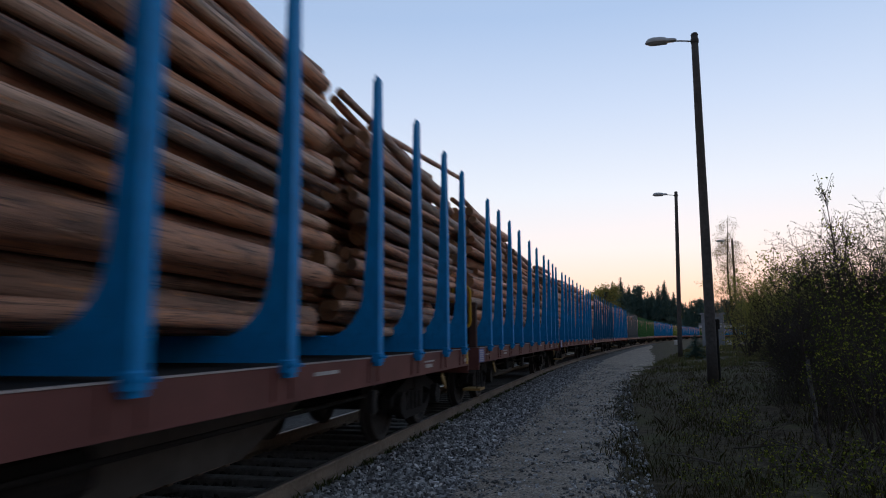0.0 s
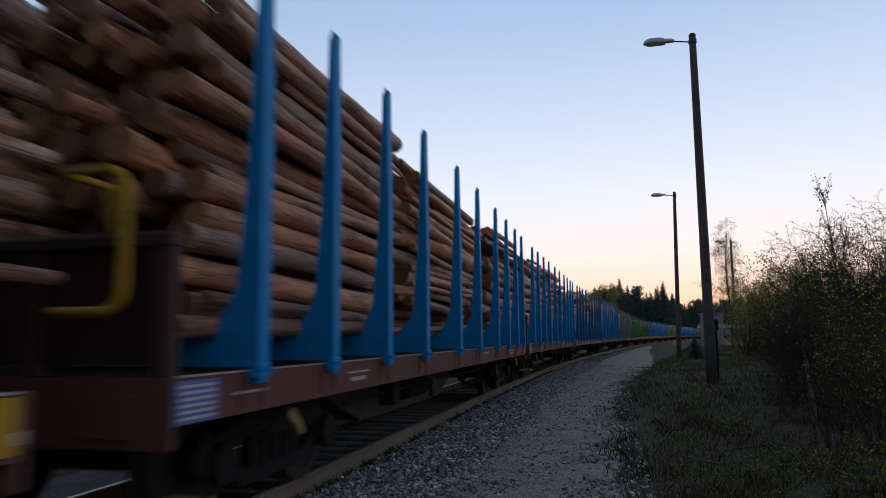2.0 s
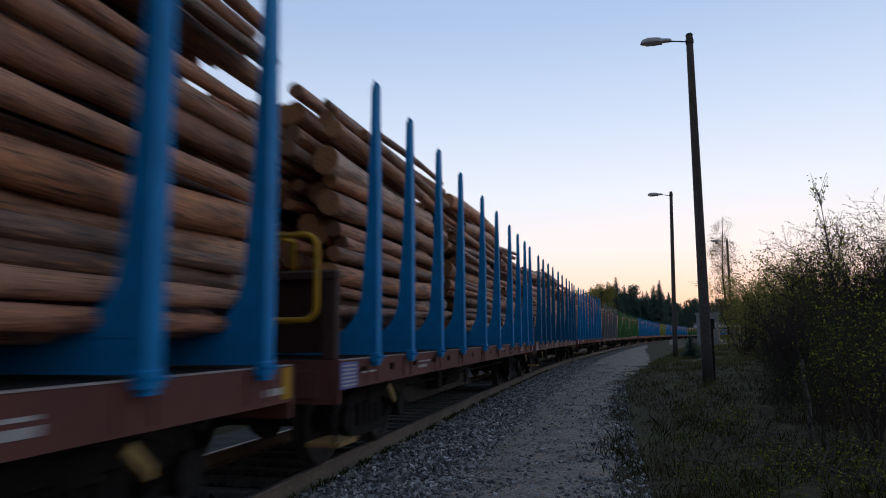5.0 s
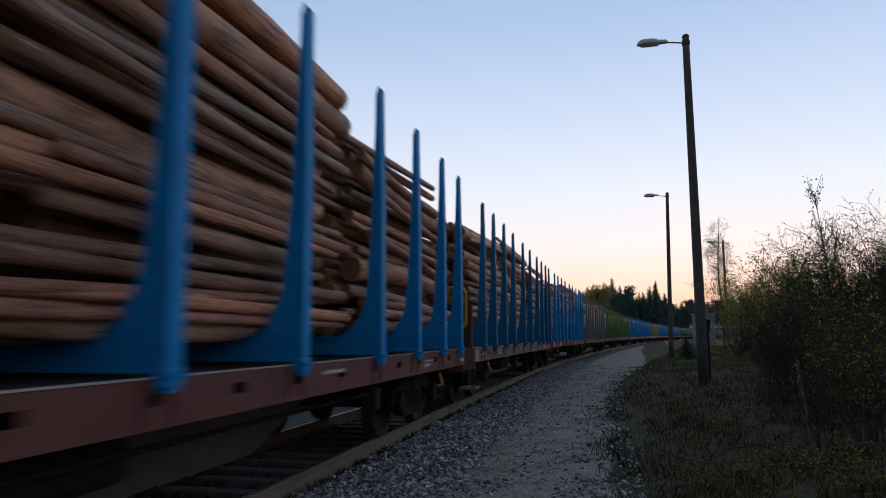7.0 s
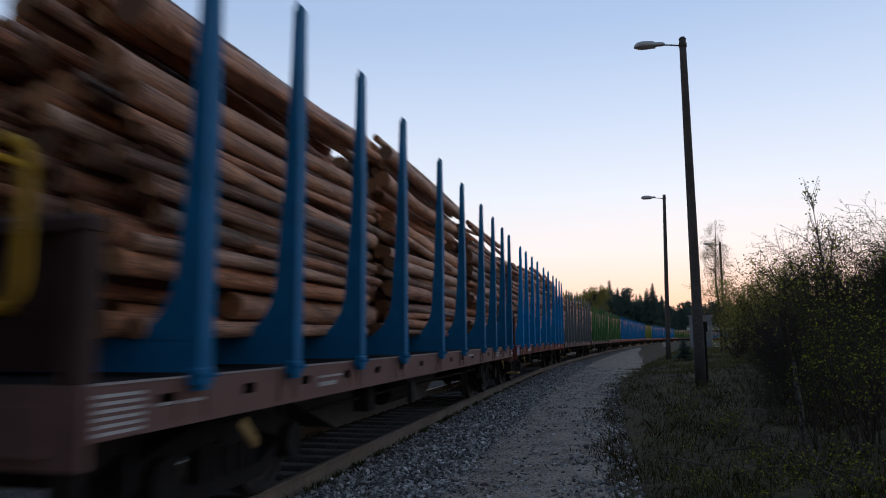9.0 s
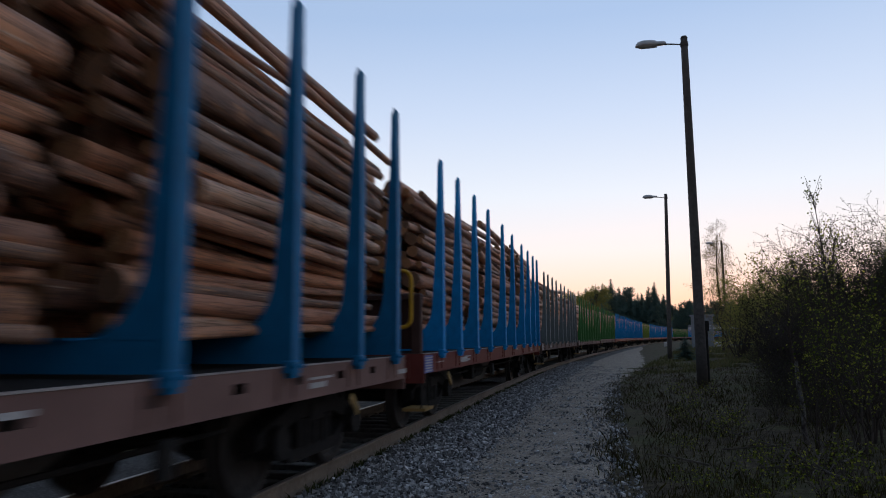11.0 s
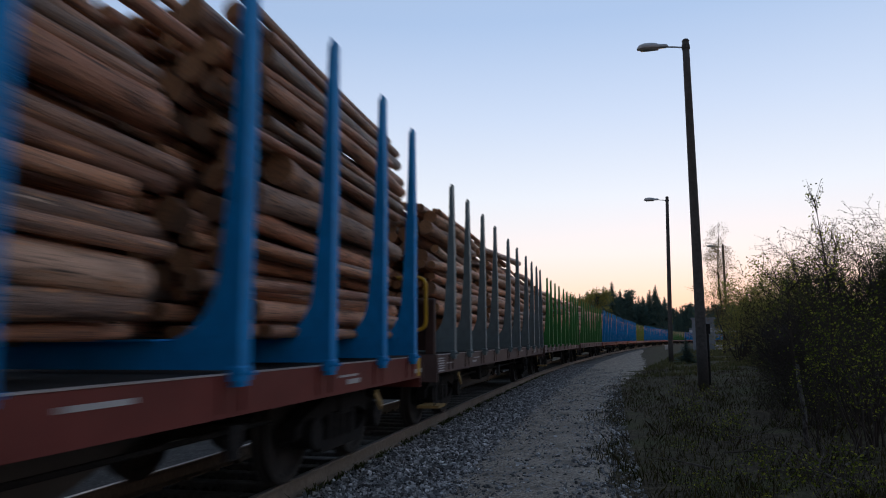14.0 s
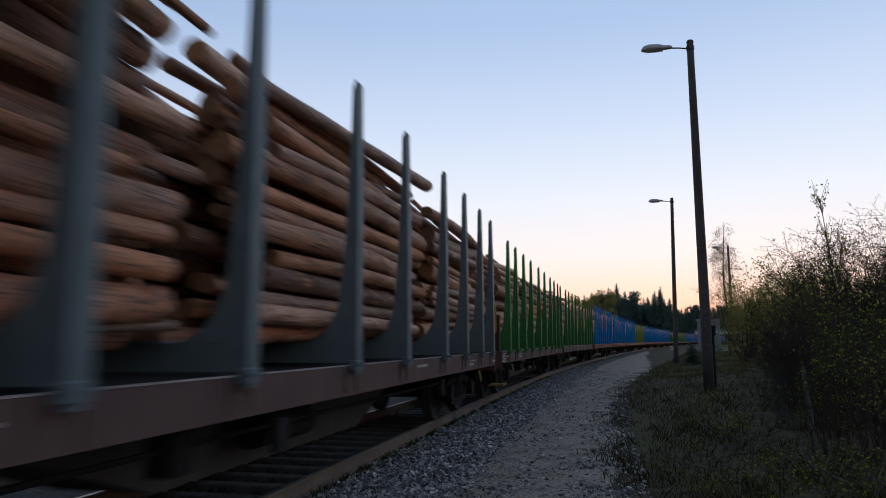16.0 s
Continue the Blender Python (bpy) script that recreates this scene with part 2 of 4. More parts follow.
# ---- mesh helpers ----
class Build:
    """Gathers vertices and faces for one mesh."""

    def __init__(self):
        self.v, self.f, self.mi = [], [], []

    def add(self, verts, faces, mi=0):
        o = len(self.v)
        self.v.extend(verts)
        self.f.extend(tuple(i + o for i in f) for f in faces)
        self.mi.extend([mi] * len(faces))
        return self

    def box(self, x0, y0, z0, x1, y1, z1, mi=0, c=0.0):
        """A block; with c its upright corners and top are chamfered."""
        if not c:
            return self.add([(x, y, z) for z in (z0, z1) for x, y in ((x0, y0), (x1, y0), (x1, y1), (x0, y1))],
                            [(3, 2, 1, 0), (4, 5, 6, 7), (0, 1, 5, 4), (1, 2, 6, 5), (2, 3, 7, 6), (3, 0, 4, 7)], mi)
        ring = [(x0 + c, y0), (x1 - c, y0), (x1, y0 + c), (x1, y1 - c), (x1 - c, y1), (x0 + c, y1), (x0, y1 - c), (x0, y0 + c)]
        top = [(min(max(x, x0 + c), x1 - c), min(max(y, y0 + c), y1 - c)) for x, y in ring]
        vs = [(x, y, z0) for x, y in ring] + [(x, y, z1 - c) for x, y in ring] + [(x, y, z1) for x, y in top]
        fs = [tuple(range(7, -1, -1)), tuple(range(16, 24))]
        fs += [(k * 8 + i, k * 8 + (i + 1) % 8, k * 8 + 8 + (i + 1) % 8, k * 8 + 8 + i) for k in (0, 1) for i in range(8)]
        return self.add(vs, fs, mi)

    def prism(self, poly, axis, a, b, mi=0):
        """A polygon in the two other axes, stretched along axis from a to b."""
        n = len(poly)
        put = {"x": lambda p, q, k: (k, p, q), "y": lambda p, q, k: (p, k, q), "z": lambda p, q, k: (p, q, k)}[axis]
        vs = [put(p, q, a) for p, q in poly] + [put(p, q, b) for p, q in poly]
        return self.add(vs, [tuple(range(n)), tuple(range(2 * n - 1, n - 1, -1))] + [(i, i + n, (i + 1) % n + n, (i + 1) % n) for i in range(n)], mi)

    def tube(self, pts, radii, sides=6, mi=0, caps=True):
        pts = [Vector(p) for p in pts]
        vs, fs = [], []
        side = None
        for i, p in enumerate(pts):
            d = (pts[min(i + 1, len(pts) - 1)] - pts[max(i - 1, 0)]).normalized()
            if side is None:
                side = d.orthogonal().normalized()
            side = (side - d * side.dot(d)).normalized()
            up = d.cross(side)
            r = radii[i] if isinstance(radii, (list, tuple)) else radii
            vs += [tuple(p + (side * math.cos(2 * math.pi * k / sides) + up * math.sin(2 * math.pi * k / sides)) * r) for k in range(sides)]
        for i in range(len(pts) - 1):
            for k in range(sides):
                a, b = i * sides + k, i * sides + (k + 1) % sides
                fs.append((a, b, b + sides, a + sides))
        if caps:
            fs += [tuple(range(sides - 1, -1, -1)), tuple(range(len(vs) - sides, len(vs)))]
        return self.add(vs, fs, mi)

    def mesh(self, name, mats, smooth=False):
        me = bpy.data.meshes.new(name)
        me.from_pydata(self.v, [], self.f)
        for m in mats:
            me.materials.append(m)
        if len(mats) > 1:
            me.polygons.foreach_set("material_index", self.mi)
        if smooth:
            me.polygons.foreach_set("use_smooth", [True] * len(self.f))
        me.validate()
        me.update()
        return me


def part(name, build, material, parent=None, label="", smooth=False, m=None):
    """Links a Build (or a ready mesh) as one mesh object, under parent where one is given."""
    mats = material if isinstance(material, (list, tuple)) else [material]
    me = build if isinstance(build, bpy.types.Mesh) else build.mesh(name, mats, smooth)
    ob = new(name, me)
    if parent is not None:
        ob.parent = parent
    if m is not None:
        ob.matrix_basis = m
    if label:
        tagged(ob, label)
    return ob


def thing(name, label, category, group="", kind="", m=None):
    ob = new(name)
    ob.empty_display_size = 0.2
    if m is not None:
        ob.matrix_basis = m
    return tagged(ob, label, category, group, kind)


# ---- the track's line ----
RAIL_TOP = 0.20
CENTRE_X = -3.927
HEADING = -0.0236


def _line():
    """Points of the track's centre line every half metre: straight behind, an easy curve to the right ahead."""
    pts, x, y, h, s = [], CENTRE_X, 5.0, HEADING, 5.0
    while s < 620:
        pts.append((s, x, y, h))
        h += 0.5 * (0.0014 if s < 24 else 0.0024 if s < 46 else 0.00065)
        x, y, s = x + 0.5 * math.sin(h), y + 0.5 * math.cos(h), s + 0.5
    return pts


LINE = np.array(_line())


def track(s):
    """The centre line's x, y and heading s metres along."""
    if s < 5:
        return CENTRE_X + (s - 5) * math.sin(HEADING), 5 + (s - 5) * math.cos(HEADING), HEADING
    return tuple(float(np.interp(s, LINE[:, 0], LINE[:, i])) for i in (1, 2, 3))


def beside(s, off, z=0.0):
    """The point off metres to the right of the line."""
    x, y, h = track(s)
    return (x + off * math.cos(h), y - off * math.sin(h), z)


WAGON_LENGTH, FIRST_END = 16.685, 12.13


def travelled(t):
    return 4.481 * t + 0.0335 * t * t


def wagon_pose(i, t):
    """The pose of the wagon i at t seconds: its bogies stand on the line."""
    s = FIRST_END + (i - 1) * WAGON_LENGTH - travelled(t)
    a, b = track(s + 2.4), track(s + WAGON_LENGTH - 2.4)
    d = Vector((b[0] - a[0], b[1] - a[1], 0)).normalized()
    turn = math.degrees(math.atan2(-d.x, d.y))
    return pose(a[0] - d.x * 2.4, a[1] - d.y * 2.4, RAIL_TOP, 0, 0, turn)


TIMES = [k * 0.5 for k in range(33)]


# ---- ground, track bed, path ----
def strip(name, s0, s1, step, offs, mats, wobble=0.02, widen=0.0, kind="structure", label="", category=""):
    """A sheet that follows the track: offs are (offset to the right, height)."""
    b = Build()
    rows = int((s1 - s0) / step)
    vs, fs, n = [], [], len(offs)
    for i in range(rows + 1):
        s = s0 + i * step
        for k, (o, z) in enumerate(offs):
            x, y, _ = beside(s, o + (max(0, s - 20) * widen * (k / (n - 1)) ** 2))
            vs.append((x, y, z + wobble * noise.noise((x * 1.3, y * 1.3, 2.0))))
    for i in range(rows):
        for k in range(n - 1):
            a = i * n + k
            fs.append((a, a + 1, a + n + 1, a + n))
    b.add(vs, fs)
    return tagged(part(name, b, mats, None, "", True), label, category, "", kind)


def make_ground():
    """One sheet of earth and grass out to the horizon, finer near the camera."""
    xs = sorted(set([-900, -500, -250, -120, -60, -30, -15, -8, -6.6] + [-6 + 0.5 * k for k in range(45)] + [20, 30, 50, 90, 160, 300, 600, 900]))
    ys = sorted(set([-300, -120, -50, -20, -8] + [-4 + 0.5 * k for k in range(90)] + [42, 46, 50, 55, 60, 70, 80, 100, 130, 170, 230, 300, 420, 600, 900, 1800]))
    b, vs, fs = Build(), [], []
    for y in ys:
        for x in xs:
            cx = track(max(y, -40))[0]
            d = x - cx
            z = -0.12 if d < 2.5 else -0.12 + 0.12 * min(1, (d - 2.5) / 1.2)
            bank = max(0.0, min(1.0, (x - 0.6 - 0.02 * y) / 4.0))
            z += 0.25 * bank + (0.10 * noise.noise((x * 0.5, y * 0.5, 0)) + 0.05 * noise.noise((x * 1.7, y * 1.7, 3))) * min(1, max(0.15, bank * 2))
            if d < -3:
                z = -0.12
            vs.append((x, y, z))
    n = len(xs)
    for j in range(len(ys) - 1):
        for i in range(n - 1):
            fs.append((j * n + i, j * n + i + 1, (j + 1) * n + i + 1, (j + 1) * n + i))
    b.add(vs, fs)
    m = Mat("earth_and_grass", 0.95, 0, 0.1)
    fine, broad = m.noise(6, 8, rough=0.7), m.noise(0.7, 5)
    c = m.ramp(fine, [(0.32, (0.028, 0.021, 0.014)), (0.5, (0.055, 0.043, 0.027)), (0.68, (0.11, 0.086, 0.056))])
    m.colour(m.mix(c, (0.055, 0.062, 0.02), m.span(broad, 0.45, 0.65, 0, 0.6)))
    m.bump(fine, 0.8, 0.05)
    tagged(part("ground", b, m.m, None, "", True), "dark earth with patchy spring grass and litter", "ground", "", "structure")


make_ground()
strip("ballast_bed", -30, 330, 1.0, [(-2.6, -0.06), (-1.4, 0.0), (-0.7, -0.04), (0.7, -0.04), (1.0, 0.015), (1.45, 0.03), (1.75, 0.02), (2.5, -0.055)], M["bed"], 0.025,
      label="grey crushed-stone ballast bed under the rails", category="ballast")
strip("gravel_path", -12, 140, 0.5, [(1.85, -0.02), (2.3, 0.004), (2.8, 0.012), (3.3, 0.016), (3.8, 0.006), (4.3, -0.06)], M["gravel"], 0.03, 0.11,
      label="worn grey-brown gravel path beside the track", category="path")


def make_track():
    tr = thing("railway_track", "single broad-gauge railway track with rusty rails on concrete sleepers", "railway track", "", "structure")
    prof = [(-0.066, -0.172), (0.066, -0.172), (0.066, -0.158), (0.014, -0.135), (0.010, -0.045), (0.034, -0.036), (0.037, -0.010), (0.026, 0.0), (-0.026, 0.0), (-0.037, -0.010), (-0.034, -0.036), (-0.010, -0.045), (-0.014, -0.135), (-0.066, -0.158)]
    for side in (-1, 1):
        b, vs, fs, mi, n = Build(), [], [], [], len(prof)
        ss = [-30 + 2 * k for k in range(36)] + [42 + 6 * k for k in range(48)]
        for s in ss:
            vs += [beside(s, side * 0.797 + p, RAIL_TOP + q) for p, q in prof]
        for i in range(len(ss) - 1):
            for k in range(n):
                fs.append((i * n + k, i * n + (k + 1) % n, (i + 1) * n + (k + 1) % n, (i + 1) * n + k))
                mi.append(1 if k == 7 else 0)
        b.v, b.f, b.mi = vs, fs, mi
        part("rail", b, [M["rail"], M["railtop"]], tr, "rusty steel rail with a polished head")
    sl = Build()
    poly = [(-0.13, -0.2), (0.13, -0.2), (0.095, -0.012), (0.08, 0.0), (-0.08, 0.0), (-0.095, -0.012)]
    sl.prism(poly, "x", -1.35, 1.35)
    me = sl.mesh("sleeper", [M["sleeper"]])
    clip = Build()
    for side in (-1, 1):
        for e in (-1, 1):
            clip.box(side * 0.797 + e * 0.10 - 0.035, -0.05, 0, side * 0.797 + e * 0.10 + 0.035, 0.05, 0.035, 0, 0.012)
    clip_me = clip.mesh("rail_clips", [M["rail"]])
    far = Build()
    for k in range(300):
        s = 1.0 + 0.55 * k
        x, y, h = track(s)
        m = pose(x, y, RAIL_TOP - 0.165 + random.uniform(-0.006, 0.004), 0, 0, -math.degrees(h) + random.uniform(-0.7, 0.7))
        if k < 110:
            o = part("sleeper", me, None, tr, "", m=m)
            part("rail_clips", clip_me, None, o)
        else:
            far.add([tuple(m @ Vector(v)) for v in sl.v], sl.f)
    tagged(part("far_sleepers", far, M["sleeper"], tr), kind="stuff")


make_track()


# ---- wagons ----
STAKES = (1.18, 2.44, 3.93, 5.46, 7.45, 9.15, 11.14, 12.67, 14.16, 15.42)
FLOOR = 1.15          # deck above the rail
HEAD = 0.30           # where its body begins
BODY = 15.98          # where the wagon's body ends; the rest is the gap at the coupling
HALF = 1.50           # half of the deck's width
OUT = 1.58            # outer face of the stakes


def stake_mesh(name, mat, height):
    """One upright: deep at its foot, with a curved inner fillet, slim and cut slanting at the tip."""
    top, b = FLOOR - 0.05 + height, Build()
    w = 0.062
    inner = [(OUT - 0.075, top - 0.03), (OUT - 0.085, FLOOR + height * 0.80), (OUT - 0.125, FLOOR + height * 0.45), (OUT - 0.17, FLOOR + 0.70)]
    r = 0.42
    for k in range(1, 8):
        a = k / 7 * math.pi / 2
        inner.append((OUT - 0.17 - r * (1 - math.cos(a)), FLOOR + 0.70 - 0.50 * math.sin(a)))
    n, vs, fs = len(inner), [], []
    for y in (-w, w):
        vs += [(x, y, z) for x, z in inner]
        vs += [(OUT - 0.03 if i < 1 else OUT - 0.012, y, z + (0.055 if i == 0 else 0)) for i, (x, z) in enumerate(inner)]
    for i in range(n - 1):
        fs += [(i, i + 1, n + i + 1, n + i), (2 * n + i + 1, 2 * n + i, 3 * n + i, 3 * n + i + 1), (i + 1, i, 2 * n + i, 2 * n + i + 1)]
    fs += [(0, n, 3 * n, 2 * n)]
    b.add(vs, fs)
    # outer flange
    b.prism([(OUT - 0.03, FLOOR + 0.02), (OUT, FLOOR + 0.02), (OUT, FLOOR + height * 0.55), (OUT - 0.022, top + 0.02), (OUT - 0.05, top + 0.02)], "y", -w - 0.012, w + 0.012)
    b.box(OUT - 0.60, -w, FLOOR + 0.02, OUT - 0.02, w, FLOOR + 0.205)
    return b.mesh(name, [mat])


def foot_mesh(name, mat):
    b = Build()
    b.box(OUT - 0.075, -0.082, FLOOR - 0.050, OUT + 0.012, 0.082, FLOOR + 0.05, 0, 0.015)
    b.box(OUT - 0.06, -0.05, FLOOR - 0.085, OUT + 0.002, 0.05, FLOOR - 0.050)
    for y in (-0.07, 0.07):
        b.tube([(OUT + 0.01, y, FLOOR), (OUT + 0.035, y, FLOOR)], 0.016, 6)
    return b.mesh(name, [mat])


def cross_mesh(name, mat):
    b = Build()
    b.prism([(-OUT + 0.59, FLOOR + 0.02), (OUT - 0.59, FLOOR + 0.02), (OUT - 0.59, FLOOR + 0.20), (-OUT + 0.59, FLOOR + 0.20)], "y", -0.062, 0.062)
    b.prism([(-OUT + 0.6, FLOOR + 0.20), (OUT - 0.6, FLOOR + 0.20), (OUT - 0.6, FLOOR + 0.218), (-OUT + 0.6, FLOOR + 0.218)], "y", -0.085, 0.085)
    return b.mesh(name, [mat])


def sill_build(holes):
    """The side beam: a channel with ribs, its web pierced by slots where the wagon has them."""
    b, z0, z1, x = Build(), FLOOR - 0.265, FLOOR - 0.012, HALF
    slots = []
    if holes:
        y = 0.85
        while y < BODY - 0.6:
            slots.append((y, y + 0.17))
            y += 0.92
    last = HEAD + 0.05
    for a, c in slots + [(BODY - 0.05, None)]:
        b.box(x - 0.012, last, z0, x, a, z1)
        if c:
            b.box(x - 0.012, a, z0, x, c, z0 + 0.11)
            b.box(x - 0.012, a, z0 + 0.18, x, c, z1)
            last = c
    b.box(x - 0.11, HEAD + 0.05, z0 - 0.012, x, BODY - 0.05, z0)
    b.box(x - 0.11, HEAD + 0.05, z1 - 0.02, x - 0.013, BODY - 0.05, z1 - 0.002)
    for sy in STAKES:
        b.box(x + 0.001, sy - 0.16, z0 + 0.02, x + 0.012, sy - 0.12, z1 - 0.01)
        b.box(x + 0.001, sy + 0.12, z0 + 0.02, x + 0.012, sy + 0.16, z1 - 0.01)
    return b


def wheel_mesh():
    b = Build()
    prof = [(0.14, 0.475), (0.14, 0.50), (0.105, 0.505), (0.098, 0.478), (0.0, 0.466), (0.0, 0.41), (0.045, 0.38), (0.06, 0.16), (0.0, 0.13), (0.0, 0.0)]
    back = [(0.14, 0.41), (0.10, 0.38), (0.085, 0.16), (0.14, 0.13), (0.16, 0.0)]
    loop, n, k = prof[::-1] + back, 0, 28
    vs, fs = [], []
    n = len(loop)
    for i in range(k):
        a = 2 * math.pi * i / k
        vs += [(-x, r * math.cos(a), r * math.sin(a)) for x, r in loop]
    for i in range(k):
        for j in range(n - 1):
            fs.append((i * n + j, i * n + j + 1, (i + 1) % k * n + j + 1, (i + 1) % k * n + j))
    b.add(vs, fs)
    return b


def wheelset_build():
    w, b = wheel_mesh(), Build()
    for side in (-1, 1):
        b.add([(side * (x + 0.86), y, z) for x, y, z in w.v], w.f if side > 0 else [f[::-1] for f in w.f])
    b.tube([(-1.12, 0, 0), (1.12, 0, 0)], 0.085, 12)
    return b


def bogie_frame_build():
    """A cast side frame on each side with its window and spring nest, and the bolster across."""
    b = Build()
    for side in (-1, 1):
        x0, x1 = side * 1.00 - 0.07, side * 1.00 + 0.07
        top = [(-1.22, 0.56), (-0.95, 0.66), (-0.45, 0.78), (0.45, 0.78), (0.95, 0.66), (1.22, 0.56), (1.22, 0.44), (0.9, 0.50), (0.42, 0.62), (-0.42, 0.62), (-0.9, 0.50), (-1.22, 0.44)]
        b.prism(top, "x", x0, x1)
        low = [(-0.95, 0.50), (-0.55, 0.24), (0.55, 0.24), (0.95, 0.50), (0.80, 0.50), (0.47, 0.35), (-0.47, 0.35), (-0.80, 0.50)]
        b.prism(low, "x", x0 + 0.01, x1 - 0.01)
        for y in (-0.40, 0.32):
            b.box(x0 + 0.01, y, 0.3, x1 - 0.01, y + 0.08, 0.65)
        for y in (-0.21, 0.0, 0.21):
            b.tube([(side * 1.0, y, 0.34), (side * 1.0, y, 0.60)], 0.085, 10)
        for y in (-0.925, 0.925):
            b.tube([(side * 0.96, y, 0.478), (side * 1.16, y, 0.478)], 0.15, 14)
    b.box(-1.1, -0.2, 0.58, 1.1, 0.2, 0.78, 0, 0.04)
    return b


def end_post_mesh(name, mat):
    return Build().box(-0.07, 0.10, FLOOR, 0.07, 0.22, FLOOR + 0.80, 0, 0.015).mesh(name, [mat])


def handrail_build(side):
    b = Build()
    o, i, y, z0, z1, r = side * 1.42, side * 1.00, -0.03, FLOOR + 0.35, FLOOR + 1.10, 0.12
    turns = [radians(a) for a in (0, 22, 45, 68, 90)]
    low = [(o - side * r * (1 - math.sin(a)), y, z0 + r * (1 - math.cos(a))) for a in turns]
    high = [(o - side * r * (1 - math.cos(a)), y, z1 - r * (1 - math.sin(a))) for a in turns]
    b.tube([(i, 0.36, z0), (i, y, z0)] + low + high + [(i, y, z1), (i, 0.37, z1), (i, 0.38, FLOOR + 0.78)], 0.027, 8)
    return b


SHARED = {}


def shared(key, make):
    if key not in SHARED:
        SHARED[key] = make()
    return SHARED[key]


def make_wagon(i, colour, sill, holes, height, near, note):
    w = thing("timber_wagon", note, "freight wagon", "wagons of the timber train", m=wagon_pose(i, 0))
    full = M[sill]
    for side in (-1, 1):
        turn = pose(0, 0, 0) if side > 0 else Matrix.Diagonal((-1, 1, 1, 1))
        part("side_sill", shared(("sill", sill, holes), lambda: sill_build(holes).mesh("side_sill", [full])), None, w, m=turn)
        part("deck_edge", shared("edge", lambda: Build().box(HALF - 0.04, HEAD + 0.05, FLOOR - 0.010, HALF + 0.006, BODY - 0.05, FLOOR).mesh("deck_edge", [M["edge"]])), None, w, "bright worn steel deck edge", m=turn)
    deck = shared("deck", lambda: Build().box(-HALF + 0.042, HEAD + 0.05, FLOOR - 0.06, HALF - 0.042, BODY - 0.05, FLOOR - 0.004).mesh("deck", [M["under"]]))
    part("deck", deck, None, w)

    def belly():
        b = Build()
        b.prism([(0.5, FLOOR - 0.07), (0.5, FLOOR - 0.42), (4.6, FLOOR - 0.42), (6.1, FLOOR - 0.92), (10.5, FLOOR - 0.92), (12.0, FLOOR - 0.42), (15.8, FLOOR - 0.42), (15.8, FLOOR - 0.07)], "x", -0.44, 0.44)
        return b.mesh("centre_sill", [M["beam"]])
    part("centre_sill", shared("belly", belly), None, w, "dusty grey fish-bellied centre sill")

    def beam():
        b = Build()
        b.box(-HALF, 0.0, FLOOR - 0.40, HALF, 0.048, FLOOR - 0.005)
        b.box(-1.3, -0.03, FLOOR - 0.34, -0.9, 0.0, FLOOR - 0.1)
        b.box(0.9, -0.03, FLOOR - 0.34, 1.3, 0.0, FLOOR - 0.1)
        return b.mesh("end_beam", [full])
    flip = pose(0, BODY, 0, 0, 0, 180)
    for m in (pose(0, HEAD, 0), flip):
        part("end_beam", shared(("beam", sill), beam), None, w, m=m)

    def coupler():
        b = Build()
        b.box(-0.12, -0.45, FLOOR - 0.42, 0.12, 0.3, FLOOR - 0.16, 0, 0.03)
        b.box(-0.2, -0.52, FLOOR - 0.45, 0.16, -0.28, FLOOR - 0.12, 0, 0.05)
        b.tube([(0.3, 0.0, FLOOR - 0.4), (0.3, -0.25, FLOOR - 0.62), (0.24, -0.5, FLOOR - 0.5)], 0.03, 8)
        return b.mesh("coupler", [M["under"]])
    for m in (pose(0, HEAD, 0), flip):
        part("coupler", shared("coupler", coupler), None, w, "black automatic coupler and hose", m=m)
    sk = shared(("stake", colour, height), lambda: stake_mesh("stake", M[colour], height))
    ft = shared(("foot", colour), lambda: foot_mesh("stake_foot", M[colour]))
    cr = shared(("cross", colour), lambda: cross_mesh("bolster", M[colour]))
    for k, y in enumerate(STAKES):
        part("bolster", cr, None, w, m=pose(0, y, 0))
        for side in (0, 180):
            lean = random.uniform(-0.35, 0.35)
            o = part("stake", sk, None, w, m=pose(0, y, 0, lean, 0, side))
            if near:
                part("stake_foot", ft, None, o)
    fb = shared("bogie", lambda: bogie_frame_build().mesh("bogie_frame", [M["under"]]))
    ws = shared("wheelset", lambda: wheelset_build().mesh("wheelset", [M["tyre"]]))
    sets = []
    for c in (2.4, WAGON_LENGTH - 2.4):
        part("bogie_frame", fb, None, w, m=pose(0, c, 0))
        for e in (-0.925, 0.925):
            sets.append((part("wheelset", ws, None, w, m=pose(0, c + e, 0.478)), c + e))
    for x in (-1.38, -0.5, 0.5, 1.38):
        part("end_post", shared(("post", sill), lambda: end_post_mesh("end_post", M["umber"])), None, w, m=pose(x, 0.22, 0))
    part("end_panel", shared(("panel", sill), lambda: Build().box(-1.40, 0.36, FLOOR + 0.06, 1.40, 0.40, FLOOR + 0.74).mesh("end_panel", [M["dark_panel"]])), None, w)
    part("end_rail", shared(("erail", sill), lambda: Build().box(-1.46, 0.305, FLOOR + 0.74, 1.46, 0.455, FLOOR + 0.82, 0, 0.02).mesh("end_rail", [M["umber"]])), None, w)
    for side in (-1, 1):
        part("handrail", shared(("hand", side), lambda: handrail_build(side).mesh("handrail", [M["yellow"]], True)), None, w, "bent yellow handrail")

    def step():
        b = Build()
        b.box(HALF - 0.3, -0.02, 0.38, HALF + 0.02, 0.42, 0.42)
        return b.mesh("step", [M["ochre"]])

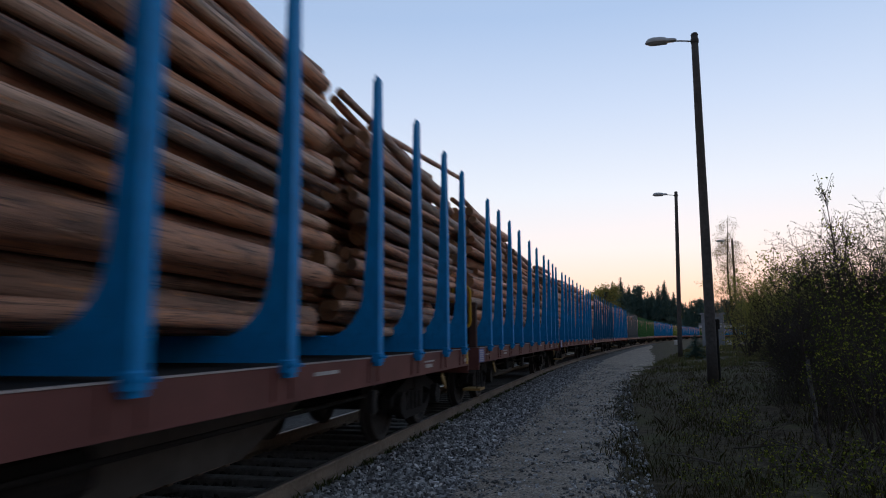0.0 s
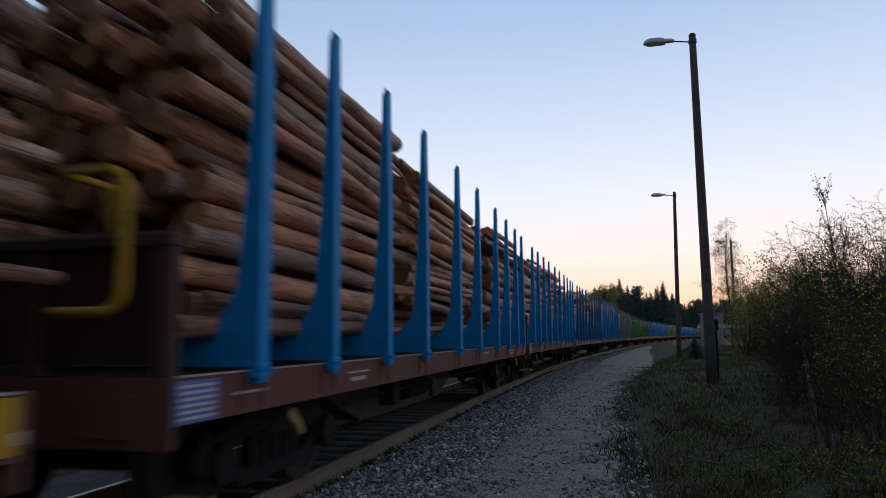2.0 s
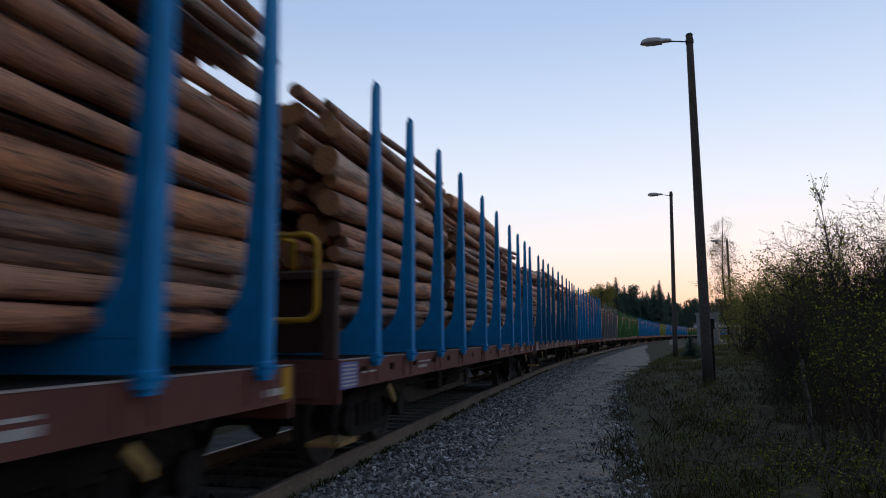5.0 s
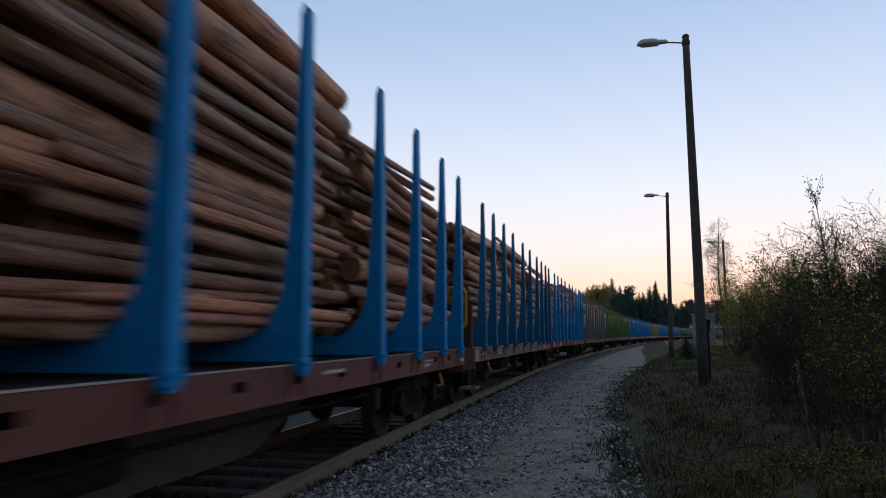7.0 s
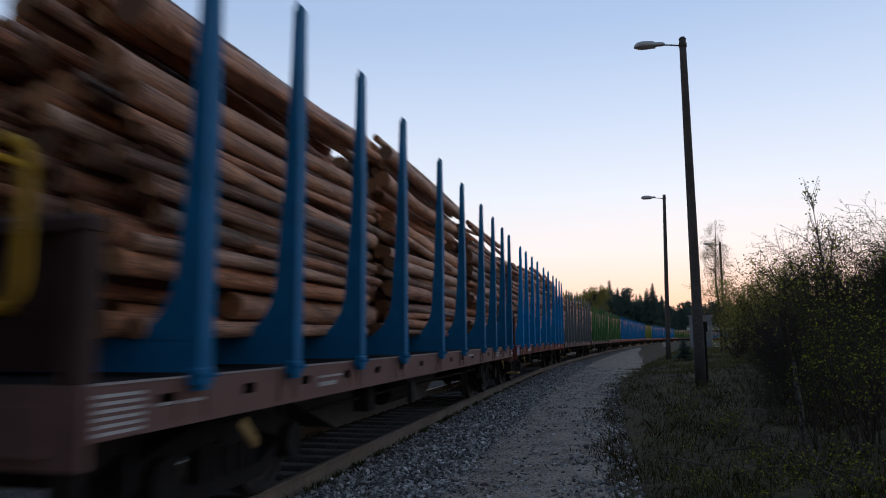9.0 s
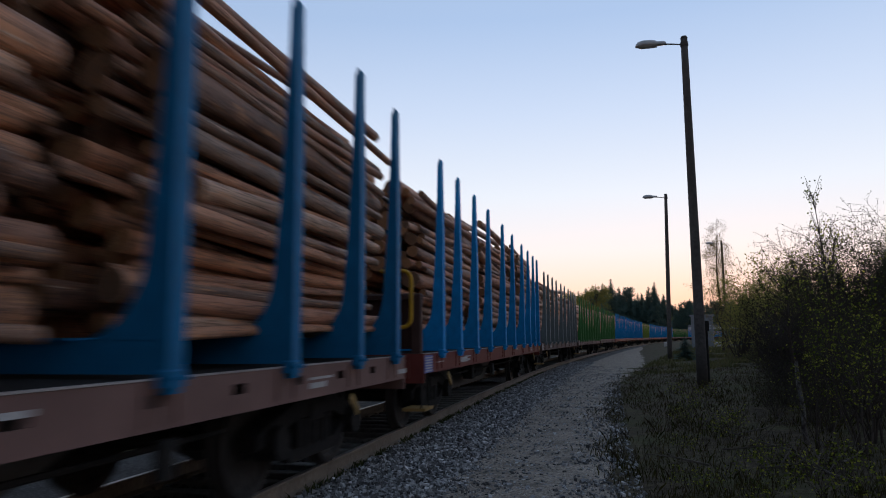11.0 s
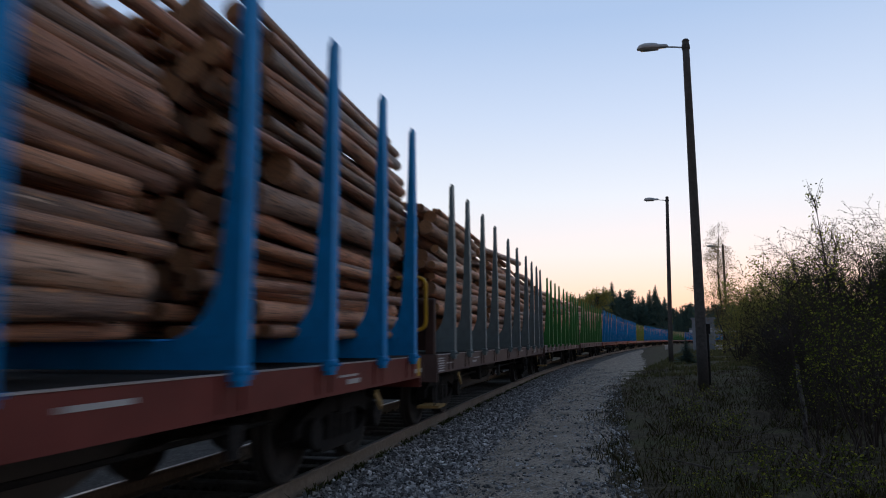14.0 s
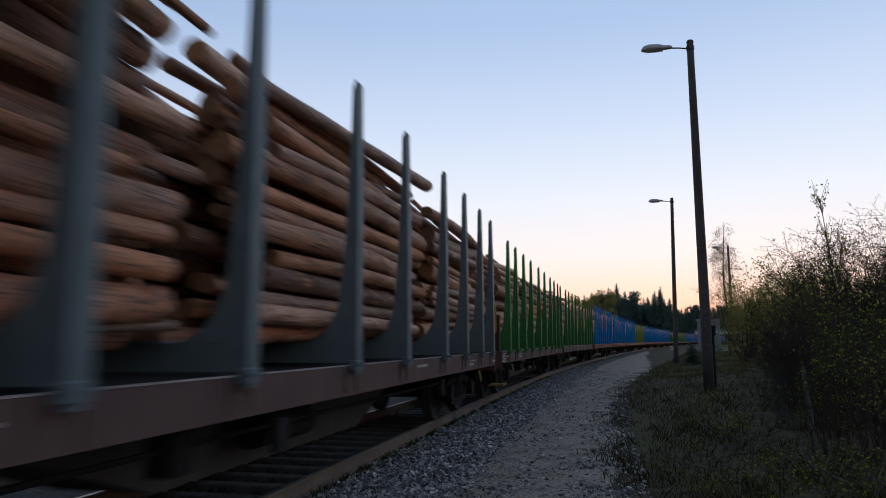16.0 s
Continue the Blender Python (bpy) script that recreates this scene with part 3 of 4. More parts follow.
    hang = shared("hanger", lambda: Build().box(HALF - 0.05, 0, 0.40, HALF - 0.03, 0.03, FLOOR - 0.34).mesh("step_hanger", [M["under"]]))
    for m in (pose(0, HEAD, 0), flip):
        part("step", shared("step", step), None, w, "worn ochre step plate", m=m)
        for y in (0.0, 0.38):
            part("step_hanger", hang, None, w, m=m @ pose(0, y, 0))

    if sill in ("red", "rust") and not holes:
        part("end_marker", shared("endmark", lambda: Build().box(HALF + 0.001, BODY - 0.19, FLOOR - 0.25, HALF + 0.007, BODY - 0.06, FLOOR - 0.02).mesh("end_marker", [M["yellow"]])), None, w, "yellow corner plate")

    def lever():
        b = Build()
        b.prism([(0.0, 0.0), (0.21, -0.17), (0.25, -0.155), (0.24, -0.10), (0.06, 0.05)], "x", HALF - 0.02, HALF + 0.0)
        return b.mesh("release_lever", [M["ochre"]])
    part("release_lever", shared("lever", lever), None, w, "dusty ochre release lever", m=pose(0, 1.75, FLOOR - 0.36))
    part("release_lever", shared("lever", lever), None, w, "dusty ochre release lever", m=pose(0, WAGON_LENGTH - 2.6, FLOOR - 0.36))

    def gear():
        b = Build()
        b.tube([(0.75, 7.0, FLOOR - 0.55), (0.75, 8.0, FLOOR - 0.55)], 0.17, 14)
        b.box(1.0, 5.2, FLOOR - 0.62, 1.2, 5.45, FLOOR - 0.34, 0, 0.02)
        b.box(HALF - 0.08, 6.05, FLOOR - 0.58, HALF - 0.02, 6.22, FLOOR - 0.342)
        b.box(HALF - 0.08, 11.2, FLOOR - 0.56, HALF - 0.02, 11.32, FLOOR - 0.342)
        b.tube([(1.1, 3.8, FLOOR - 0.46), (1.1, 12.5, FLOOR - 0.46)], 0.02, 6)
        return b.mesh("brake_gear", [M["under"]])
    part("brake_gear", shared("gear", gear), None, w)
    if near:
        z = FLOOR - 0.17
        for y0, y1, dz, hh in ((0.9, 1.35, 0.02, 0.018), (3.0, 3.55, 0.05, 0.018), (3.02, 3.4, -0.02, 0.035), *(((2.7, 3.25, -0.03, 0.08),) if i == 4 else ()), (9.7, 10.2, 0.06, 0.03), (13.1, 13.6, 0.04, 0.02), (13.15, 13.5, -0.03, 0.045), (15.6, 15.95, -0.04, 0.05)):
            key = ("mark", round(y1 - y0, 2), hh)
            me = shared(key, lambda: Build().box(HALF, 0, 0, HALF + 0.004, y1 - y0, hh).mesh("marking", [M["white"]]))
            part("marking", me, None, w, "chalky white stencilled mark", m=pose(0, y0 + random.uniform(-0.1, 0.1), z + dz))
        me = shared(("plate", sill), lambda: Build().box(HALF + 0.001, 0.33, FLOOR - 0.27, HALF + 0.008, 0.75, FLOOR - 0.03).mesh("data_plate", [M["plate"] if sill in ("red", "rust") else M[sill]]))
        plate = part("data_plate", me, None, w, "data panel with lines of unreadable writing")
        for k in range(6):
            part("writing_line", shared("line", lambda: Build().box(HALF + 0.008, 0.36, 0, HALF + 0.010, 0.72, 0.017).mesh("writing_line", [M["white"]])), None, plate, m=pose(0, 0, FLOOR - 0.25 + k * 0.036))
    return w, sets


# ---- timber ----
def log_mesh(rnd, sides=12, rings=9):
    """A log of unit radius and unit length along y: crooked, tapered, knobbly, with sawn ends."""
    b, vs, fs = Build(), [], []
    bend, ph = rnd.uniform(0.0, 0.75), rnd.uniform(0, 6.28)
    swell = [rnd.uniform(-0.07, 0.07) for _ in range(rings)]
    for i in range(rings):
        y = i / (rings - 1)
        r0 = 1.08 - 0.2 * y
        cx, cz = bend * math.sin(math.pi * y) * math.cos(ph), bend * math.sin(math.pi * y) * math.sin(ph)
        for k in range(sides):
            a = 2 * math.pi * k / sides
            r = r0 * (1 + rnd.uniform(-0.03, 0.03) + 0.05 * math.sin(2 * a + ph) + swell[i])
            vs.append((cx + r * math.cos(a), y - 0.5, cz + r * math.sin(a)))
    for i in range(rings - 1):
        for k in range(sides):
            a, c = i * sides + k, i * sides + (k + 1) % sides
            fs.append((a, a + sides, c + sides, c))
    b.add(vs, fs)
    o = len(b.v)
    b.v += [b.v[k] for k in range(sides)] + [b.v[o - sides + k] for k in range(sides)]
    b.f += [tuple(o + k for k in range(sides)), tuple(o + sides + k for k in range(sides - 1, -1, -1))]
    b.mi += [1, 1]
    return b


def pack(rnd, top, half, small):
    """Circles dropped into a crib: (x, z, radius)."""
    got = np.zeros((0, 3))
    out = []
    fails = 0
    while len(out) < 300 and fails < 14:
        r = min(0.14, max(0.045, rnd.lognormvariate(math.log(small), 0.38)))
        xs = np.linspace(-half + r, half - r, 42)
        z = np.full(42, r)
        if len(out):
            dx = np.abs(xs[:, None] - got[None, :, 0])
            reach = r + got[None, :, 2]
            zz = np.where(dx < reach, got[None, :, 1] + np.sqrt(np.maximum(reach ** 2 - dx ** 2, 0)), 0)
            z = np.maximum(z, zz.max(1))
        limit = top - 0.18 * np.abs(xs / half) ** 2.2
        score = z + np.array([rnd.uniform(0, 0.10) for _ in range(42)]) + np.where(z + r > limit, 9, 0)
        k = int(score.argmin())
        if score[k] > 8:
            fails += 1
            continue
        out.append((float(xs[k]), float(z[k]), r))
        got = np.array(out)
    return out


def make_stack(i, k, y0, y1, top, seed, near):
    rnd = random.Random(seed)
    base = wagon_pose(i, 0) @ pose(0, (y0 + y1) / 2, FLOOR + 0.22)
    st = thing("log_stack", "stack of rough pine logs between the stakes of a timber wagon", "log stack", "log stacks on the train", m=base)
    tubes = pack(rnd, top, 1.32, 0.070 if i == 3 else rnd.choice((0.075, 0.082, 0.09)))
    length = y1 - y0
    far = Build()
    for x, z, r in tubes:
        edge = abs(x) > 0.85 or z > top - 0.5
        if edge and rnd.random() < 0.15:
            continue
        ln = length * (rnd.uniform(0.66, 0.86) if rnd.random() < 0.10 else rnd.uniform(0.90, 1.0))
        off = rnd.choice((-0.5, 0.5)) * (length - ln) * rnd.uniform(0.3, 1.0) + rnd.gauss(0, 0.14)
        end = rnd.choice((0, 180))
        loose = 1.1 + 2.6 * max(0.0, z / top - 0.6)
        m = pose(x * 0.985, off, z, rnd.gauss(0, 0.9) * loose, 0, rnd.gauss(0, 0.8) * loose + end) @ pose(0, 0, 0, 0, rnd.uniform(0, 360), 0) @ Matrix.Diagonal((r * 0.90, ln, r * 0.90, 1))
        if near:
            me = shared(("log", rnd.randrange(16)), lambda: log_mesh(rnd).mesh("log", [M["bark"], M["cut"]], True))
            part("log", me, None, st, m=m)
        else:
            lb = shared(("lowlog", rnd.randrange(5)), lambda: log_mesh(rnd, 7, 3))
            o = len(far.v)
            far.v += [tuple(m @ Vector(v)) for v in lb.v]
            far.f += [tuple(q + o for q in f) for f in lb.f]
            far.mi += lb.mi
    if not near:
        tagged(part("log_pile", far, [M["bark_far"], M["cut_far"]], st), kind="stuff")
    return st


WAGONS = [("blue", "rust", False, 2.93)] * 2 + [("blue", "rust", True, 2.93), ("navy", "brown", True, 2.93), ("blue", "red", False, 2.93), ("grey", "taupe", False, 2.74)] + \
    [("green", "taupe", False, 2.66)] * 2 + [("blue", "red", False, 2.75)] * 3 + [("lime", "brown", False, 2.6)] + [("blue", "red", False, 2.75)] * 4 + \
    [("green", "taupe", False, 2.6)] * 3 + [("blue", "red", False, 2.75)] * 8
NEAR = 7
LOADS = [((0.8, 5.3), (5.7, 10.65), (11.35, 16.2)), ((0.8, 5.15), (5.75, 10.55), (11.75, 16.0)), ((0.8, 5.55), (6.35, 10.75), (11.25, 15.6)),
         ((0.9, 5.3), (5.9, 10.6), (11.3, 15.8)), ((0.85, 5.4), (5.9, 10.65), (11.85, 16.0)), ((1.05, 5.2), (6.15, 11.0), (11.45, 15.9))]   # from where to where each load lies
TOPS = [(2.72, 2.70, 2.80), (2.78, 2.55, 2.64), (2.66, 2.78, 2.50), (2.50, 2.72, 2.62), (2.42, 2.78, 2.86), (2.34, 2.42, 2.26)]   # how high each load is
MOVING = []          # (object, wagon, place on the wagon)
WHEELS = []


def make_train():
    words = {"blue": "blue stakes", "navy": "dull blue stakes", "grey": "grey stakes", "green": "green stakes", "lime": "yellow-green stakes"}
    tops = random.Random(5)
    for i, (colour, sill, holes, height) in enumerate(WAGONS):
        frame_word = {"red": "oxide-red", "brown": "brown", "rust": "red-brown", "taupe": "dusty brown-grey"}[sill]
        w, sets = make_wagon(i, colour, sill, holes, height, i < NEAR, f"{frame_word} timber wagon with" + (" pierced sills," if holes else "") + f" {words[colour]}, full of logs")
        MOVING.append((w, i, None))
        if i < NEAR:
            WHEELS.extend(sets)
        loads = LOADS[i] if i < len(LOADS) else ((0.8, 5.3 + tops.uniform(-0.3, 0.3)), (5.9, 10.6 + tops.uniform(-0.3, 0.3)), (11.4, 15.9))
        for k, (y0, y1) in enumerate(loads):
            top = TOPS[i][k] if i < len(TOPS) else height + 0.08 - tops.uniform(0.35, 0.6)
            s = make_stack(i, k, y0, y1, top, 100 + i * 3 + k, i < NEAR)
            MOVING.append((s, i, pose(0, (y0 + y1) / 2, FLOOR + 0.22)))


make_train()


# ---- lamps and trackside things ----
def make_street_lamp(x, y, height, lean, r0, r1):
    p = thing("street_lamp", "tall dark weathered pole with a grey lamp head on an arm", "street lamp", "lamps along the track", m=pose(x, y, 0))
    b = Build()
    n = 9
    b.tube([(lean * (k / n), 0, height * k / n - (0.3 if k == 0 else 0)) for k in range(n + 1)], [r0 + (r1 - r0) * k / n for k in range(n + 1)], 14)
    part("pole", b, M["pole"], p, "", True)
    part("pole_cap", Build().tube([(lean, 0, height - 0.01), (lean, 0, height + 0.05)], [r1 + 0.015, r1 * 0.8], 14), M["pole"], p)
    z = height - 0.20
    part("arm", Build().tube([(lean, 0, z - 0.03), (lean - 0.35, 0, z + 0.03), (lean - 0.62, 0, z + 0.06)], 0.025, 8), M["pole"], p)
    part("bracket", Build().tube([(lean, 0, z - 0.08), (lean, 0, z + 0.05)], r1 + 0.02, 14), M["pole"], p)
    h = Build()
    secs = [(-0.55, 0.05, 0.05), (-0.62, 0.085, 0.085), (-0.86, 0.10, 0.10), (-0.88, 0.13, 0.125), (-1.05, 0.16, 0.15), (-1.28, 0.16, 0.155), (-1.42, 0.13, 0.13), (-1.50, 0.07, 0.07), (-1.52, 0.03, 0.02)]
    vs, fs, k = [], [], 12
    for sx, w, t in secs:
        vs += [(lean + sx, w * math.cos(2 * math.pi * i / k), z + 0.06 + t * math.sin(2 * math.pi * i / k) * (1.25 if i <= 6 else 0.25)) for i in range(k)]
    for j in range(len(secs) - 1):
        fs += [(j * k + i, j * k + (i + 1) % k, (j + 1) * k + (i + 1) % k, (j + 1) * k + i) for i in range(k)]
    h.add(vs, fs + [tuple(range(k)), tuple(range(len(vs) - 1, len(vs) - k - 1, -1))])
    head = part("lamp_head", h, M["galv"], p, "grey streetlight housing, unlit", True)
    lens = Build()
    pts = [(-0.84, 0.10), (-1.05, 0.135), (-1.30, 0.135), (-1.40, 0.09)]
    vs, fs = [], []
    for sx, w in pts:
        vs += [(lean + sx, -w, z + 0.05), (lean + sx, -w * 0.6, z - 0.005), (lean + sx, w * 0.6, z - 0.005), (lean + sx, w, z + 0.05)]
    for j in range(3):
        fs += [(j * 4 + i, j * 4 + i + 1, j * 4 + 5 + i, j * 4 + 4 + i) for i in range(3)]
    lens.add(vs, fs + [(0, 1, 2, 3), (15, 14, 13, 12)])
    part("lamp_lens", lens, M["lens"], head, "pale moulded lens", True)


make_street_lamp(2.51, 22.6, 11.12, 0.0, 0.165, 0.105)
make_street_lamp(3.43, 48.5, 11.12, 0.24, 0.16, 0.10)
make_street_lamp(10.8, 74.5, 11.05, 0.0, 0.15, 0.10)


def make_hut():
    h = thing("relay_hut", "small pale grey trackside relay hut with a flat roof", "hut", m=pose(9.5, 83, 0, 0, 0, -8))
    b = Build()
    b.box(-1.15, -1.0, -0.2, 1.15, 1.0, 3.8, 0, 0.04)
    part("wall", b, M["cabinet"], h)
    part("roof", Build().box(-1.3, -1.15, 3.8, 1.3, 1.15, 3.94, 0, 0.05), M["cabinet"], h)
    part("door", Build().box(-0.45, -1.04, 0.05, 0.45, -1.003, 2.05), M["galv"], h)
    for z in (2.4, 2.55, 2.7):
        part("vent_slat", Build().box(0.55, -1.03, z, 0.95, -1.003, z + 0.06), M["galv"], h)


make_hut()


def make_small_things():
    p = thing("marker_post", "short black post beside the lamp pole", "post", m=pose(2.86, 24.0, 0))
    part("post", Build().tube([(0, 0, -0.2), (0, 0, 1.75)], 0.045, 8), M["under"], p)
    part("cap", Build().box(-0.09, -0.06, 1.72, 0.09, 0.06, 2.05, 0, 0.02), M["under"], p)
    for x, y in ((6.6, 97.0), (11.9, 88.0)):
        q = thing("marker_box", "small white trackside box", "trackside box", m=pose(x, y, 0))
        part("body", Build().box(-0.4, -0.3, -0.05, 0.4, 0.3, 0.75, 0, 0.04), M["white"], q)
        part("lid", Build().box(-0.44, -0.34, 0.75, 0.44, 0.34, 0.82, 0, 0.02), M["galv"], q)
    g = thing("road_bridge", "distant grey road bridge over the railway", "bridge", m=pose(46, 330, 0, 0, 0, -8))
    part("deck", Build().box(-14, -4, 4.6, 34, 4, 5.6), M["galv"], g)
    for y in (-3.9, 3.9):
        part("parapet", Build().box(-14, y - 0.1, 5.6, 34, y + 0.1, 6.5), M["cabinet"], g)
    for x in (-10, 8, 26):
        part("pier", Build().box(x - 0.6, -3, -0.5, x + 0.6, 3, 4.6), M["sleeper"], g)


make_small_things()


# ---- plants ----
TWIG = {"least": 0.0026}   # the thinnest twig of the plants that follow


def grow(rnd, b, tips, p, d, length, radius, depth, kids, spread, rise, wander=0.25, sides=5, shoot=1.0):
    """A limb with its side shoots; tips gathers (place, direction, depth) along the outer twigs."""
    n = 5 if depth > 1 else 4 if depth else 3
    pts, radii, dd = [Vector(p)], [radius], Vector(d).normalized()
    for k in range(n):
        dd = (dd + Vector((rnd.uniform(-1, 1), rnd.uniform(-1, 1), rnd.uniform(-0.6, 0.6) + rise)) * wander).normalized()
        pts.append(pts[-1] + dd * (length / n))
        radii.append(max(TWIG["least"], radius * (1 - 0.85 * (k + 1) / n)))
    b.tube(pts, radii, sides, 0, False)
    if depth == 0:
        tips += [(q, dd) for q in pts[1:]]
        return
    for k in range(kids):
        f = rnd.uniform(0.18, 1.0) * n
        i = min(n - 1, int(f))
        q = pts[i].lerp(pts[i + 1], f - i)
        axis = (pts[i + 1] - pts[i]).normalized()
        out = axis.orthogonal().normalized()
        out.rotate(Matrix.Rotation(rnd.uniform(0, 6.283), 3, axis))
        nd = (axis * (1 - spread) + out * spread).normalized()
        grow(rnd, b, tips, q, nd, shoot * length * rnd.uniform(0.35, 0.62) * (1.15 - 0.5 * f / n), max(TWIG["least"] * 1.25, radii[i] * 0.55), depth - 1, max(3, kids - 2), spread, rise, wander, max(3, sides - 1))
    tips.append((pts[-1], dd))


def leaf(b, rnd, p, size):
    """A small folded leaf of two facets."""
    u = Vector((rnd.uniform(-1, 1), rnd.uniform(-1, 1), rnd.uniform(-1, 0.4))).normalized()
    v = u.orthogonal().normalized()
    v.rotate(Matrix.Rotation(rnd.uniform(0, 6.283), 3, u))
    w = u.cross(v)
    a, c = p + u * size, p + u * size * 0.5
    b.add([tuple(p), tuple(c + v * size * 0.36 + w * size * 0.12), tuple(a), tuple(c - v * size * 0.36 + w * size * 0.12)], [(0, 1, 2), (0, 2, 3)])


def shrub_kind(seed, height, stems, kids, depth, spread, leaf_n, leaf_size, rise, lean, r0, wood, leafmat, labels, width=0.15):
    """One kind of bush, as a hidden-free first thing from which the others are copied."""
    rnd = random.Random(seed)
    wood_parts, tips = [], []
    for k in range(stems):
        wb = Build()
        a = rnd.uniform(0, 6.283)
        d = Vector((math.cos(a) * lean * rnd.uniform(0.2, 1), math.sin(a) * lean * rnd.uniform(0.2, 1), 1))
        grow(rnd, wb, tips, (math.cos(a) * width * rnd.random(), math.sin(a) * width * rnd.random(), -0.08), d, height * rnd.uniform(0.65, 1.0), r0 * rnd.uniform(0.6, 1), depth, kids, spread, rise, 0.25 if lean > 0.1 else 0.09, 5, 1.0 if lean > 0.1 else 0.26)
        wood_parts.append(wb)
    lb = Build()
    for p, d in tips:
        for _ in range(leaf_n):
            if rnd.random() < 0.8:
                leaf(lb, rnd, p + Vector((rnd.uniform(-1, 1), rnd.uniform(-1, 1), rnd.uniform(-1, 1))) * leaf_size * 1.3, leaf_size * rnd.uniform(0.6, 1.2))
    name, label, category = labels
    t = thing(name, label, category, "thicket beside the path")
    for wb in wood_parts:
        ob = part("stem", wb, M[wood], t)
        if depth == 1:
            tagged(ob, kind="stuff")
    if lb.v:
        tagged(part("foliage", lb, M[leafmat], t), kind="stuff")
    return t


def spread_out(first, places):
    """The first stands at the first place, copies at the others: x, y, turn, scale."""
    for k, (x, y, turn, s) in enumerate(places):
        ob = first if k == 0 else copy_thing(first, pose(x, y, 0.1, 0, 0, turn))
        ob.matrix_basis = pose(x, y, ground_z(x, y), 0, 0, turn) @ Matrix.Diagonal((s, s, s, 1))


def ground_z(x, y):
    bank = max(0.0, min(1.0, (x - 0.6 - 0.02 * y) / 4.0))
    return 0.25 * bank + 0.06 * noise.noise((x * 0.5, y * 0.5, 0)) * min(1, bank * 2)


leafy = shrub_kind(11, 2.3, 6, 6, 2, 0.5, 1, 0.055, 0.12, 0.28, 0.027, "twig", "leaf", ("bush", "leafy young bush with small spring leaves beside the path", "bush"))
spread_out(leafy, [(2.85, 9.4, 0, 0.75), (3.25, 10.4, 70, 0.8), (3.6, 11.6, 140, 0.7), (3.7, 12.4, 200, 0.9), (4.1, 13.6, 30, 1.0), (4.6, 15.5, 170, 1.2), (3.05, 8.4, 250, 0.7), (2.55, 10.2, 310, 0.5), (4.4, 13.2, 90, 0.75)])
tangled = shrub_kind(12, 2.0, 12, 7, 2, 0.62, 1, 0.035, 0.05, 0.8, 0.016, "twig", "leaf_dark", ("thorn_bush", "dense tangled dark bush with few leaves", "bush"))
# the 34 beyond the track are added to block skylight under the wagons
spread_out(tangled, [(2.95, 15.4, 0, 0.45), (3.5, 15.0, 110, 0.6), (3.95, 16.6, 220, 0.75), (4.6, 18.2, 300, 0.95), (2.95, 11.4, 80, 0.5), (5.5, 20.5, 130, 1.3), (5.0, 23, 40, 1.0), (4.0, 12.9, 60, 0.9), (2.75, 13.6, 20, 0.36), (3.15, 13.0, 200, 0.5)] + [(*beside(-8 + 2.1 * k, -3.9 - (k % 3) * 0.6)[:2], 50 * k, 1.6 + 0.2 * (k % 3)) for k in range(34)])
TWIG["least"] = 0.0048
bare = shrub_kind(13, 3.9, 9, 11, 2, 0.45, 0, 0.016, 0.14, 0.45, 0.032, "twig", "leaf_bud", ("willow_bush", "tall bare-twigged willow bush in bud", "bush"))
spread_out(bare, [(3.3, 15.8, 0, 0.46), (3.65, 16.6, 90, 0.5), (4.0, 15.2, 200, 0.5), (4.0, 18.4, 300, 0.56), (4.9, 17.4, 40, 0.62), (4.5, 20.2, 130, 0.6), (3.5, 14.4, 60, 0.42)])
TWIG["least"] = 0.003
spire = shrub_kind(14, 4.6, 1, 60, 1, 0.26, 3, 0.035, 0.10, 0.06, 0.026, "twig", "leaf", ("sapling", "slim upright sapling with sparse leaves", "sapling"))
spread_out(spire, [(2.85, 11.2, 0, 1.08), (3.08, 12.2, 90, 0.8), (3.6, 12.8, 200, 0.9)])


def make_birch_sapling():
    rnd = random.Random(15)
    t = thing("birch_sapling", "young birch with a slim white mottled trunk", "sapling", "thicket beside the path", m=pose(2.42, 10.6, 0.1))
    part("trunk", Build().tube([(0.07, 0, -0.1), (0.03, 0, 0.2), (0.05, 0.02, 0.45), (0.0, 0, 0.8), (-0.01, 0, 1.1)], [0.040, 0.033, 0.030, 0.028, 0.024], 10), M["birch"], t, "", True)
    part("leader", Build().tube([(-0.04, 0, 1.08), (-0.07, 0, 1.5), (-0.06, 0, 2.2)], [0.024, 0.016, 0.006], 8), M["twig"], t, "dark slim leader")
    wb, tips, lb = Build(), [], Build()
    for k in range(14):
        z, a = rnd.uniform(0.9, 2.25), rnd.uniform(0, 6.283)
        grow(rnd, wb, tips, (-0.05, 0, z), (math.cos(a), math.sin(a), 0.9), rnd.uniform(0.5, 0.9), 0.008, 1, 5, 0.5, 0.05)
    for p, d in tips:
        leaf(lb, rnd, p, rnd.uniform(0.03, 0.05))
    tagged(part("crown", wb, M["twig"], t), kind="stuff")
    tagged(part("foliage", lb, M["leaf"], t), kind="stuff")


make_birch_sapling()
TWIG["least"] = 0.004
dome = shrub_kind(16, 5.4, 8, 13, 2, 0.55, 3, 0.05, 0.10, 0.45, 0.06, "twig", "leaf_dark", ("small_tree", "dark round-topped small tree with dense twigs", "tree"))
spread_out(dome, [(5.75, 18.0, 0, 0.70), (6.75, 18.2, 120, 0.84), (7.0, 23.5, 240, 0.85), (7.4, 18.6, 60, 0.85), (6.1, 16.8, 180, 0.74)])
TWIG["least"] = 0.0018
low = shrub_kind(17, 0.42, 9, 4, 1, 0.6, 2, 0.03, 0.05, 0.9, 0.006, "twig", "leaf", ("weed_clump", "low clump of fresh green weeds", "weed"))
